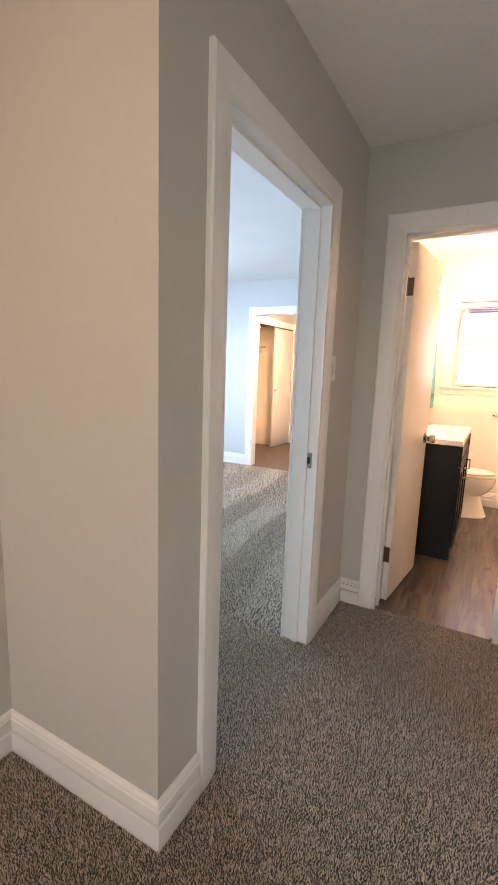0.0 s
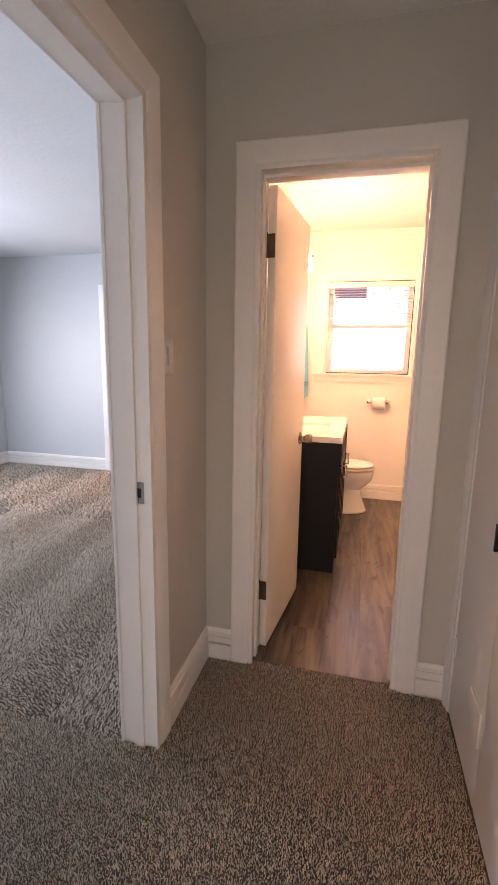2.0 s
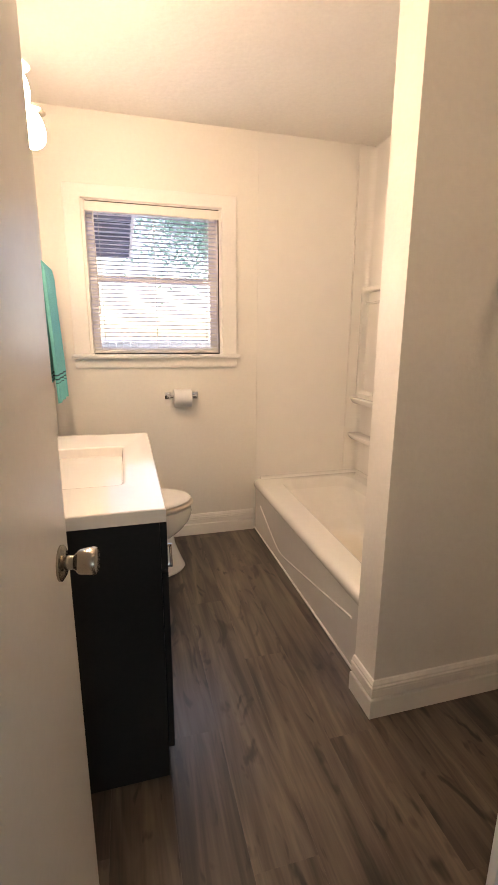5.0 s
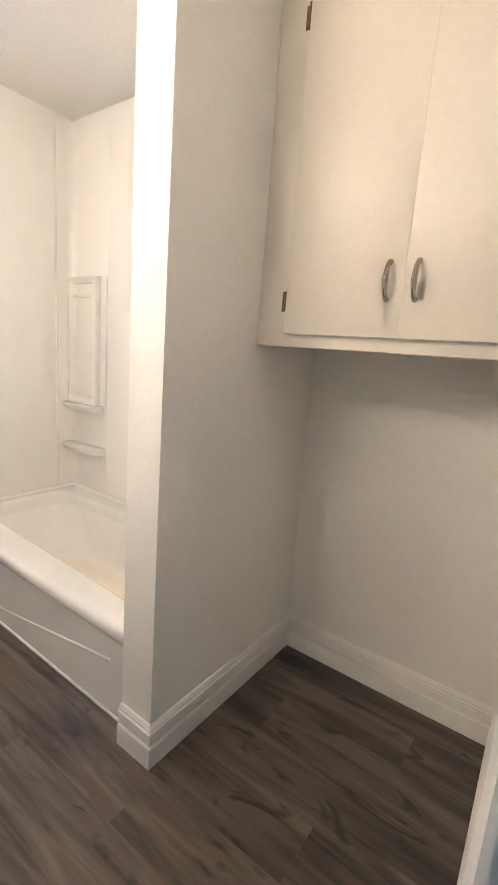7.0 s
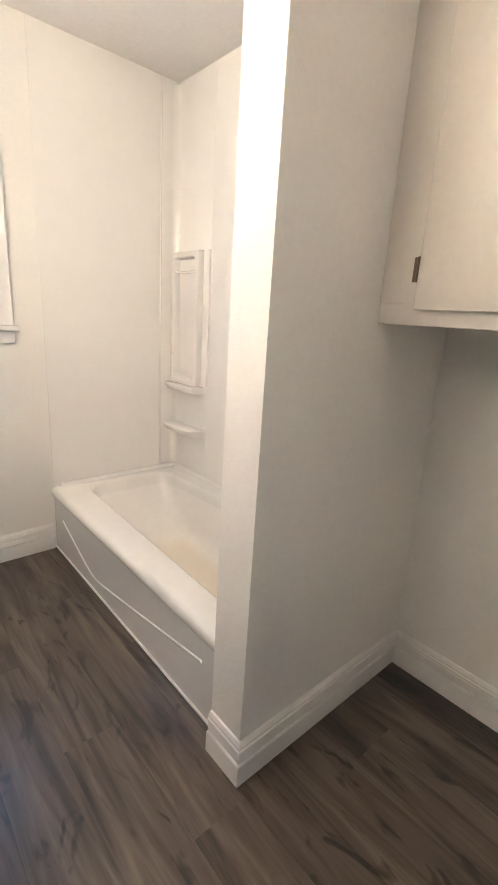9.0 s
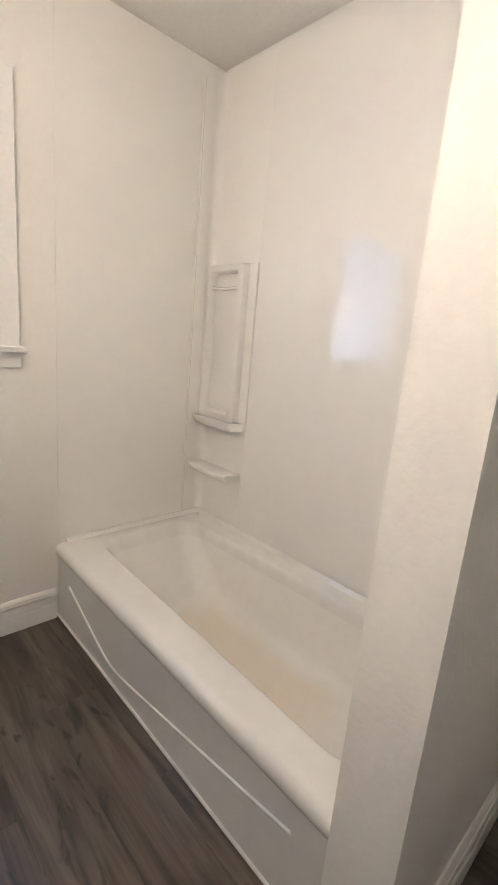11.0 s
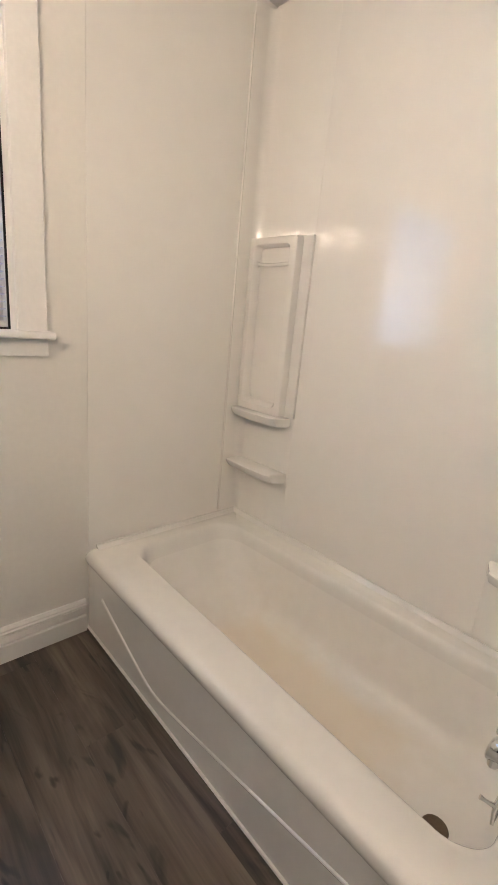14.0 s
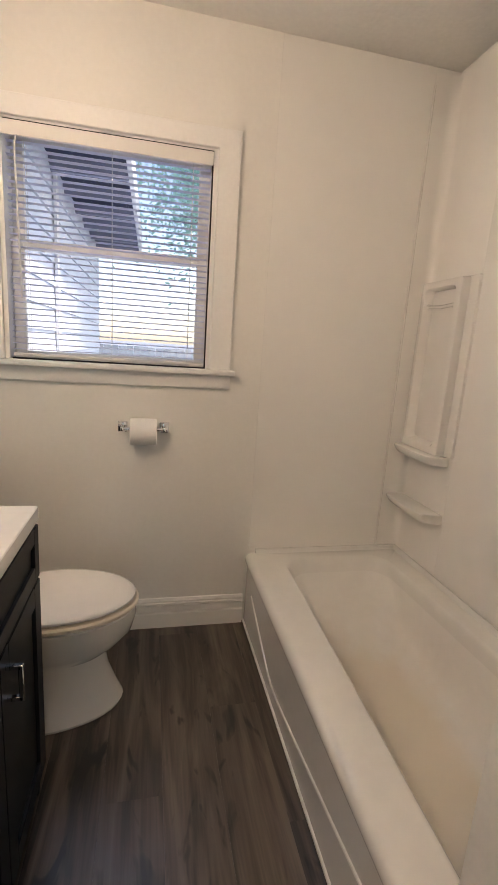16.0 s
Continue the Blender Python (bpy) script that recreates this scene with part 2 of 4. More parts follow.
M_SHELF = mat("pine_shelf", (0.70, 0.60, 0.47), 0.5, scale=8, vary=0.12, fine=60)
M_SIDING = mat("pale_house_siding", (0.66, 0.72, 0.80), 0.6, scale=3, vary=0.06, fine=40, bump=0.1, bump_scale=60)
# the shade under the eave is put into this dark navy
M_SOFFIT = mat("shade_toned_soffit_boards", (0.030, 0.040, 0.085), 0.7, scale=6, vary=0.2, fine=60)
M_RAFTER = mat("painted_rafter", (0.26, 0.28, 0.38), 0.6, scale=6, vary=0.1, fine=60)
M_FASCIA = mat("white_fascia", (0.78, 0.79, 0.80), 0.5, scale=5, vary=0.05, fine=60)
M_GROUND = mat("dry_yard_ground", (0.29, 0.33, 0.37), 0.95, scale=1.5, vary=0.3, fine=30, bump=0.6, bump_scale=30)
M_BARK = mat("tree_bark", (0.13, 0.10, 0.075), 0.95, scale=12, vary=0.3, fine=60, bump=0.8, bump_scale=40)
M_LEAF = mat("tree_leaves", (0.17, 0.30, 0.26), 0.5, scale=2, vary=0.35, fine=20, island=0.8)
_ln, _tr, _ms = M_LEAF.node_tree, M_LEAF.node_tree.nodes.new("ShaderNodeBsdfTranslucent"), M_LEAF.node_tree.nodes.new("ShaderNodeMixShader")
_tr.inputs[0].default_value = (0.36, 0.62, 0.52, 1)
_ms.inputs[0].default_value = 0.65
_ln.links.new(_ln.nodes["Principled BSDF"].outputs[0], _ms.inputs[1])
_ln.links.new(_tr.outputs[0], _ms.inputs[2])
_ln.links.new(_ms.outputs[0], _ln.nodes["Material Output"].inputs[0])
M_FENCE = mat("whitewashed_fence_board", (0.62, 0.63, 0.64), 0.85, scale=5, vary=0.18, fine=70, bump=0.3, bump_scale=60)

# ---- building helpers ----


def sharp(bm, degrees=38):
    for f in bm.faces:
        f.smooth = True
    for e in bm.edges:
        if len(e.link_faces) == 2 and e.calc_face_angle(0) > radians(degrees):
            e.smooth = False


def mesh_of(name, bm, material, base=(0, 0, 0), crease=38):
    bmesh.ops.recalc_face_normals(bm, faces=bm.faces[:])
    if tuple(base) != (0, 0, 0):
        bmesh.ops.translate(bm, verts=bm.verts[:], vec=-Vector(base))
    sharp(bm, crease)
    me = bpy.data.meshes.new(name)
    bm.to_mesh(me)
    bm.free()
    me.materials.append(material)
    return me


def structure(name, bm, material, label, category, crease=38):
    ob = new(name, mesh_of(name, bm, material, crease=crease))
    return tagged(ob, label, category, "", "structure")


def thing(name, base, label, category, group=""):
    ob = new(name)
    ob.location = base
    ob.empty_display_size = 0.1
    return tagged(ob, label, category, group)


def root_base(ob):
    while ob.parent:
        ob = ob.parent
    return tuple(ob.location)


def part(name, bm, material, parent, label=""):
    """One mesh under a thing, or under a part; bm is in world places."""
    ob = new(name, mesh_of(name, bm, material, root_base(parent)))
    ob.parent = parent
    return tagged(ob, label) if label else ob


def box(bm, x0, y0, z0, x1, y1, z1, r=0.0, seg=2):
    m = Matrix.LocRotScale(((x0 + x1) / 2, (y0 + y1) / 2, (z0 + z1) / 2), None, (abs(x1 - x0), abs(y1 - y0), abs(z1 - z0)))
    g = bmesh.ops.create_cube(bm, size=1.0, matrix=m)
    if r:
        es = list({e for v in g["verts"] for e in v.link_edges})
        bmesh.ops.bevel(bm, geom=es, offset=r, segments=seg, profile=0.5, affect='EDGES')
    return bm


def a_box(*a, **k):
    return box(bmesh.new(), *a, **k)


def rings(bm, loops, cap0=True, cap1=True, closed=True):
    """A skin over loops of points of equal length."""
    vs = [[bm.verts.new(p) for p in lp] for lp in loops]
    n = len(vs[0])
    for a, b in zip(vs, vs[1:]):
        for i in range(n if closed else n - 1):
            j = (i + 1) % n
            bm.faces.new((a[i], a[j], b[j], b[i]))
    if cap0:
        bm.faces.new(vs[0][::-1])
    if cap1:
        bm.faces.new(vs[-1])
    return bm


def tube(bm, pts, radii, seg=14, cap=True):
    """A round bar along points, with its radius at each."""
    pts = [Vector(p) for p in pts]
    if not isinstance(radii, (list, tuple)):
        radii = [radii] * len(pts)
    loops, u = [], None
    for i, p in enumerate(pts):
        d = (pts[min(i + 1, len(pts) - 1)] - pts[max(i - 1, 0)]).normalized()
        if u is None:
            u = d.orthogonal().normalized()
        u = (u - d * u.dot(d)).normalized()
        v = d.cross(u)
        loops.append([p + (u * math.cos(2 * math.pi * k / seg) + v * math.sin(2 * math.pi * k / seg)) * radii[i] for k in range(seg)])
    return rings(bm, loops, cap, cap)


def rr(x0, x1, y0, y1, z, r, n=12):
    """A rounded rectangle at height z, four corners of n points."""
    r = min(r, (x1 - x0) / 2 - 1e-4, (y1 - y0) / 2 - 1e-4)
    out = []
    for cx, cy, a in ((x1 - r, y1 - r, 0), (x0 + r, y1 - r, 90), (x0 + r, y0 + r, 180), (x1 - r, y0 + r, 270)):
        for k in range(n):
            t = radians(a + 90 * k / (n - 1))
            out.append((cx + r * math.cos(t), cy + r * math.sin(t), z))
    return out


def oval(cx, cy, rx, ry, z, n=40, back=None):
    """An oval; back flattens its wall side to a longer reach."""
    out = []
    for k in range(n):
        t = 2 * math.pi * k / n
        c, s = math.cos(t), math.sin(t)
        ex = rx if c > 0 or back is None else back
        out.append((cx + ex * c, cy + ry * s, z))
    return out


def profile_run(bm, prof, p, q, side, cut0=0.0, cut1=0.0):
    """Run a profile (out, up) along the floor line p to q; side is the way out of the wall. cut: mitre slopes at the ends."""
    p, q, side = Vector((*p, 0)), Vector((*q, 0)), Vector((*side, 0))
    d = (q - p).normalized()
    a = [p + side * o + d * (cut0 * o) + Vector((0, 0, u)) for o, u in prof]
    b = [q + side * o - d * (cut1 * o) + Vector((0, 0, u)) for o, u in prof]
    return rings(bm, [a, b])


BASE = [(0, 0), (0.0185, 0), (0.0185, 0.0720), (0.0165, 0.0745), (0.0005, 0.0750), (0.0005, 0.0800), (0.0128, 0.0803), (0.0128, 0.1100), (0.0005, 0.1104), (0.0005, 0.1152), (0.0165, 0.1155), (0.0165, 0.1240), (0.0120, 0.1275), (0.0120, 0.1345), (0.006, 0.1455), (0, 0.147)]


def baseboard(runs, label, material=None):
    bm = bmesh.new()
    for r in runs:
        profile_run(bm, BASE, *r)
    return structure("baseboard", bm, material or M_BASE, label, "baseboard", crease=12)


CASE = [(0, 0), (0.010, 0), (0.013, 0.010), (0.011, 0.018), (0.017, 0.030), (0.019, 0.062), (0.019, 0.092), (0.014, 0.098), (0, 0.098)]


def casing(name, axis, a0, a1, top, plane, out, label):
    """Door trim on one face of a wall: two legs and a head, mitred. axis is the way along the wall."""
    bm = bmesh.new()

    def place(along, o, z):
        return (along, plane + out * o, z) if axis == 'x' else (plane + out * o, along, z)
    for a, s in ((a0, -1), (a1, 1)):
        rings(bm, [[place(a + s * w, o, 0.0) for o, w in CASE], [place(a + s * w, o, top + w) for o, w in CASE]])
    rings(bm, [[place(a0 - w, o, top + w) for o, w in CASE], [place(a1 + w, o, top + w) for o, w in CASE]])
    return structure(name, bm, M_TRIM, label, "door trim")


def wall(name, axis, a0, a1, b0, b1, top, material, label, holes=(), z0=0.0):
    """A wall along an axis from a0 to a1, b0 to b1 thick, with openings (from, to, sill, head)."""
    bm = bmesh.new()

    def put(p, q, lo, hi):
        if q - p > 1e-4 and hi - lo > 1e-4:
            box(bm, *((p, b0, lo, q, b1, hi) if axis == 'x' else (b0, p, lo, b1, q, hi)))
    at = a0
    for p, q, sill, head in sorted(holes):
        put(at, p, z0, top)
        put(p, q, z0, sill)
        put(p, q, head, top)
        at = q
    put(at, a1, z0, top)
    return structure(name, bm, material, label, "wall")


# ---- structure: hall ----
HC, BC = 2.468, 2.522
WH = 2.60
wall("wall_hall_left", 'y', -1.63, 0.0, -0.06, 0.0, WH, M_HALL, "light grey painted hall wall beside the bedroom doorway", [(-1.372, -0.508, 0, 2.056)])
wall("wall_bedroom_east", 'y', -1.57, 0.06, -0.12, -0.06, WH, M_BED, "grey painted bedroom wall with a doorway", [(-1.372, -0.508, 0, 2.056)])
wall("wall_hall_corner", 'x', -0.656, -0.06, -1.63, -1.57, WH, M_HALL, "light grey painted wall at the hall corner")
wall("wall_hall_west", 'y', -5.0, -1.57, -0.776, -0.656, WH, M_HALL, "light grey painted wall of the front hall")
wall("wall_hall_right", 'y', -5.0, 0.0, 1.035, 1.155, WH, M_HALL, "light grey painted hall wall with a linen closet", [(-0.83, -0.08, 0, 2.03)])
wall("wall_hall_south", 'x', -0.776, 1.155, -5.12, -5.0, WH, M_HALL, "light grey painted wall at the end of the hall", [(0.15, 0.95, 0.45, 1.95)])
wall("wall_hall_north", 'x', -0.06, 1.155, 0.0, 0.06, WH, M_HALL, "light grey painted wall round the bathroom doorway", [(0.195, 0.84, 0, 2.055)])
_b = box(a_box(0.03, 0.06, 0, 0.195, 0.122, WH), 0.195, 0.06, 2.055, 0.84, 0.122, WH)
rings(_b, [[(0.84, 0.06, z), (0.84, 0.122, z), (2.07, 0.158, z), (2.07, 0.06, z)] for z in (0.0, WH)])  # a little out of square
structure("wall_bath_south", _b, M_BATH, "off-white painted bathroom wall beside the door", "wall")
structure("ceiling_hall", box(a_box(-0.776, -5.12, HC, 1.155, -1.6, HC + 0.1), -0.055, -1.6, HC, 1.155, 0.03, HC + 0.1), M_CEIL, "textured off-white hall ceiling", "ceiling")
structure("carpet_floor_hall", a_box(-0.656, -5.0, -0.05, 1.035, 0.02, 0.0), M_CARPET, "taupe shag carpet floor in the hall", "carpet")
structure("wall_closet_lining", box(box(bmesh.new(), 1.5, -0.95, 0, 1.54, 0.0, 2.3), 1.155, -0.99, 0, 1.5, -0.95, 2.3), M_HALL, "plain lining inside the linen closet", "wall")


def jamb(name, axis, a0, a1, b0, b1, head, label, t=0.02, stop=None):
    """The lining of a doorway, with the stop that the door shuts on."""
    bm = bmesh.new()

    def bx(p, q, r0, r1, lo, hi):
        box(bm, *((p, r0, lo, q, r1, hi) if axis == 'x' else (r0, p, lo, r1, q, hi)))
    bx(a0 - t, a0, b0, b1, 0, head)
    bx(a1, a1 + t, b0, b1, 0, head)
    bx(a0 - t, a1 + t, b0, b1, head, head + t)
    if stop:
        s0, s1 = stop
        bx(a0, a0 + 0.011, s0, s1, 0, head - 0.011)
        bx(a1 - 0.011, a1, s0, s1, 0, head - 0.011)
        bx(a0, a1, s0, s1, head - 0.011, head)
    return structure(name, bm, M_TRIM, label, "door jamb")


jamb("doorway_bedroom", 'y', -1.352, -0.528, -0.122, 0.002, 2.036, "white painted bedroom doorway lining without its door", stop=(-0.075, -0.04))
casing("trim_bedroom_door", 'y', -1.347, -0.533, 2.036, 0.0, 1, "white moulded trim round the bedroom doorway")
casing("trim_bedroom_door_inner", 'y', -1.347, -0.533, 2.036, -0.12, -1, "white moulded trim on the bedroom side")
jamb("doorway_bathroom", 'x', 0.215, 0.82, -0.002, 0.124, 2.035, "white painted bathroom doorway lining", stop=(0.045, 0.078))
casing("trim_bath_door", 'x', 0.22, 0.815, 2.035, 0.0, -1, "white moulded trim round the bathroom doorway")
casing("trim_bath_door_inner", 'x', 0.22, 0.815, 2.035, 0.122, 1, "white moulded trim on the bathroom side")
casing("trim_linen_closet", 'y', -0.83, -0.08, 2.03, 1.035, -1, "white trim round the linen closet")

baseboard([((0.0, -0.428), (0.0, 0.0), (1, 0), 0, 1), ((0.0, 0.0), (0.122, 0.0), (0, -1), 1, 0),
           ((0.913, 0.0), (1.035, 0.0), (0, -1), 0, 1)], "white stepped baseboard in the hall corner")
baseboard([((0.0, -1.450), (0.0, -1.63), (1, 0), 0, -1), ((0.0, -1.63), (-0.656, -1.63), (0, -1), -1, 1), ((-0.656, -1.63), (-0.656, -5.0), (1, 0), 1, 1),
           ((1.035, -0.93), (1.035, -5.0), (-1, 0), 0, 1)], "white stepped baseboard round the hall corner")

# ---- structure: bathroom ----
wall("wall_bath_north", 'x', -0.12, 2.19, 2.72, 2.86, WH, M_BATH_SMOOTH, "off-white painted bathroom wall with a window", [(0.25, 1.055, 1.205, 2.095)])
wall("wall_bath_east", 'y', 0.0, 2.72, 2.07, 2.19, WH, M_BATH, "off-white painted bathroom wall behind the tub")
wall("wall_bath_west", 'y', 0.06, 2.72, -0.05, 0.03, WH, M_BATH, "off-white painted bathroom wall behind the vanity")
wall("partition_tub", 'x', 1.24, 2.07, 1.027, 1.165, BC, M_BATH, "off-white partition wall at the end of the tub")
structure("ceiling_bath", a_box(-0.12, 0.03, BC, 2.19, 2.86, BC + 0.1), M_CEIL, "textured off-white bathroom ceiling", "ceiling")
baseboard([((1.24, 1.165), (1.24, 1.027), (-1, 0), 0, -1), ((1.24, 1.027), (2.07, 1.027), (0, -1), -1, 1), ((2.07, 1.027), (2.07, 0.158), (-1, 0), 1, 1),
           ((2.07, 0.158), (0.915, 0.1242), (0, 1), 1, 0)], "white stepped baseboard round the partition and alcove")
baseboard([((1.27, 2.72), (0.03, 2.72), (0, -1), 0, 1), ((0.03, 2.72), (0.03, 1.94), (1, 0), 1, 0)], "white stepped baseboard under the bathroom window")

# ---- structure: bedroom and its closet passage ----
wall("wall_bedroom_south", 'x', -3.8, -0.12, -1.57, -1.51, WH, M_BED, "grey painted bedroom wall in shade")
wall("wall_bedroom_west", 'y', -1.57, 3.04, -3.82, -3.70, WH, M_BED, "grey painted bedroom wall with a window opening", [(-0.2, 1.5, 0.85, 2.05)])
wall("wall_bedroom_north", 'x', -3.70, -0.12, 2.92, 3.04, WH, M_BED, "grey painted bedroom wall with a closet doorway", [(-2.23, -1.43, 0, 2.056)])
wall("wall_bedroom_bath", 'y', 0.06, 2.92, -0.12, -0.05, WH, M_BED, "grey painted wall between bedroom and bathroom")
structure("ceiling_bedroom", a_box(-3.82, -1.57, HC, -0.06, 3.04, HC + 0.1), M_CEIL_BED, "textured white bedroom ceiling, dimmed in its colour", "ceiling")
structure("carpet_floor_bedroom", a_box(-3.82, -1.57, -0.05, -0.06, 3.04, -0.001), M_CARPET, "taupe carpet floor in the bedroom", "carpet")
structure("carpet_doorway", a_box(-0.06, -1.365, -0.05, -0.0005, -0.528, -0.0005), M_CARPET, "taupe carpet in the bedroom doorway", "carpet")
jamb("doorway_closet", 'x', -2.21, -1.45, 2.918, 3.042, 2.036, "white painted closet doorway lining")
casing("trim_closet_door", 'x', -2.205, -1.455, 2.036, 2.92, -1, "white moulded trim round the closet doorway")
baseboard([((-3.70, 2.92), (-2.305, 2.92), (0, -1), 1, 0), ((-1.355, 2.92), (-0.12, 2.92), (0, -1), 0, 1), ((-3.70, 2.92), (-3.70, -1.51), (1, 0), 1, 1),
           ((-0.12, 2.92), (-0.12, -0.43), (-1, 0), 1, 0)], "white stepped baseboard round the bedroom")
wall("wall_closet_west", 'y', 3.04, 5.4, -2.66, -2.58, WH, M_BED, "painted wall with a sliding-door closet", [(3.55, 5.05, 0, 2.02)])
wall("wall_closet_back", 'y', 3.04, 5.4, -3.36, -3.28, WH, M_CLOSET, "tan wall at the back of the closet")
wall("wall_closet_north", 'x', -3.36, -0.9, 5.4, 5.5, WH, M_BED, "painted wall at the end of the closet passage")
wall("wall_closet_east", 'y', 3.04, 5.4, -1.2, -1.1, WH, M_BED, "painted wall of the closet passage")
wall("wall_closet_end", 'x', -3.28, -2.66, 3.04, 3.12, WH, M_CLOSET, "tan end wall of the closet")
structure("ceiling_closet", a_box(-3.36, 3.04, HC, -1.1, 5.5, HC + 0.1), M_CEIL, "white ceiling of the closet passage", "ceiling")
structure("carpet_floor_closet", a_box(-3.36, 3.04, -0.05, -1.1, 5.5, -0.002), M_CARPET, "brown carpet floor of the closet passage", "carpet")
# added panel, short of the true end, so the closet looks lit
structure("added_closet_panel", a_box(-3.28, 4.60, 0, -2.66, 4.64, WH - 0.01), M_CLOSET, "tan panel added in the closet to catch the passage lamp", "wall")
casing("trim_sliding_closet", 'y', 3.55, 5.05, 2.02, -2.58, 1, "white trim round the sliding-door closet")
baseboard([((-2.58, 3.04), (-2.58, 3.45), (1, 0), 0, 0), ((-2.58, 5.15), (-2.58, 5.4), (1, 0), 0, 1)], "white baseboard in the closet passage")

# ---- outdoors ----
structure("ground", a_box(-400, 2.9, -0.5, 400, 700, -0.35), M_GROUND, "dry pale yard ground behind the house", "ground")
house = thing("house_wing", (-1.2, 6.0, -0.35), "pale sided house wing with a dark raftered eave", "house")
_b = bmesh.new()
box(_b, -0.85, 2.9, -0.35, -0.02, 8.4, 2.72)
_wallpart = part("wall", _b, M_SIDING, house)
for _k in range(16):
    _z = -0.30 + _k * 0.185
    _b = bmesh.new()
    rings(_b, [[(-0.019, 2.91, _z), (0.006, 2.91, _z), (-0.010, 2.91, _z + 0.18), (-0.019, 2.91, _z + 0.18)], [(-0.019, 8.4, _z), (0.006, 8.4, _z), (-0.010, 8.4, _z + 0.18), (-0.019, 8.4, _z + 0.18)]])
    part("siding_board", _b, M_SIDING, _wallpart)
part("soffit", a_box(-0.9, 2.9, 2.72, 0.60, 8.5, 2.78), M_SOFFIT, house, "soffit boards with their shade in the dark colour")
part("fascia", a_box(0.60, 2.9, 2.62, 0.64, 8.5, 2.86, r=0.004), M_FASCIA, house, "white painted fascia board")
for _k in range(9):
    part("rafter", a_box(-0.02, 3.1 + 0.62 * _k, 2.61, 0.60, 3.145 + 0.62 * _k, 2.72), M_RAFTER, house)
part("corner_board", a_box(0.007, 5.0, -0.35, 0.03, 5.1, 2.7), M_FASCIA, house)

fence = thing("fence", (3.0, 11.0, -0.35), "weathered wooden board fence across the yard", "fence")
for _x in (-3.0, -0.6, 1.8, 4.2, 6.6):
    part("post", a_box(_x, 11.03, -0.35, _x + 0.1, 11.13, 1.25, r=0.005), M_FENCE, fence)
for _z in (0.0, 0.9):
    part("rail", a_box(-3.0, 11.0, _z, 6.7, 11.03, _z + 0.09), M_FENCE, fence)
for _k in range(62):
    _x = -3.0 + 0.156 * _k
    part("board", a_box(_x, 10.975, -0.32, _x + 0.146, 10.998, 1.2 + random.uniform(-0.015, 0.015)), M_FENCE, fence)


def tree(x, y, height, spread, seed, label, leaves=2600, low=0.42, leaf=0.09):
    rng = random.Random(seed)
    t = thing("tree", (x, y, -0.35), label, "tree")
    bm = bmesh.new()
    top = Vector((x + 0.3, y, height * 0.62))
    tube(bm, [(x, y, -0.4), (x + 0.05, y, height * 0.2), (x + 0.18, y + 0.1, height * 0.42), tuple(top)], [0.028 * height, 0.022 * height, 0.016 * height, 0.008 * height], 10)
    tips = []
    for k in range(16):
        a = rng.uniform(0, 2 * math.pi)
        s = Vector((x + 0.1, y, height * rng.uniform(low, 0.62)))
        e = s + Vector((math.cos(a) * spread * rng.uniform(0.5, 1), math.sin(a) * spread * rng.uniform(0.5, 1), height * rng.uniform(0.06, 0.36)))
        mid = (s + e) / 2 + Vector((0, 0, 0.12 * height * rng.uniform(-0.4, 0.6)))
        tube(bm, [s, mid, e], [0.010 * height, 0.006 * height, 0.002 * height], 6)
        tips += [mid, e, (mid + e) / 2]
    part("trunk", bm, M_BARK, t)
    vs, fs = [], []
    base = Vector((x, y, -0.35))
    for k in range(leaves):
        c = rng.choice(tips) + Vector((rng.gauss(0, 0.42), rng.gauss(0, 0.42), rng.gauss(0, 0.34))) * (spread / 1.9)
        u = Vector((rng.gauss(0, 1), rng.gauss(0, 1), rng.gauss(0, 0.6))).normalized()
        w = u.orthogonal().normalized()
        s = leaf * rng.uniform(0.65, 1.4)
        i = len(vs)
        vs += [tuple(c - base - u * s), tuple(c - base + w * s * 0.5), tuple(c - base + u * s), tuple(c - base - w * s * 0.5)]
        fs.append((i, i + 1, i + 2, i + 3))
    me = bpy.data.meshes.new("crown")
    me.from_pydata(vs, [], fs)
    me.materials.append(M_LEAF)
    ob = new("crown", me)
    ob.parent = t
    tagged(ob, "loose green leafy crown", kind="stuff")


tree(2.9, 8.8, 6.6, 3.3, 3, "green leafy tree standing behind the house", 52000, 0.5, 0.043)
tree(4.4, 13.8, 9.0, 3.8, 5, "tall green leafy tree beyond the fence", 11000)

# ---- hall things ----


def hinge(parent, cx, cy, z, axis, h=0.09, material=None):
    """Two leaves and a knuckle; axis 'x' or 'y' is the way the leaves spread."""
    bm = bmesh.new()
    if axis == 'y':
        box(bm, cx - 0.0015, cy - 0.032, z - h / 2, cx + 0.0015, cy + 0.032, z + h / 2, r=0.001, seg=1)
    else:
        box(bm, cx - 0.032, cy - 0.0015, z - h / 2, cx + 0.032, cy + 0.0015, z + h / 2, r=0.001, seg=1)
    for k in range(3):
        z0 = z - h / 2 + k * h / 3
        tube(bm, [(cx, cy, z0 + 0.001), (cx, cy, z0 + h / 3 - 0.001)], 0.0062, 10)
    return part("hinge", bm, material or M_BRONZE, parent, "worn metal butt hinge")


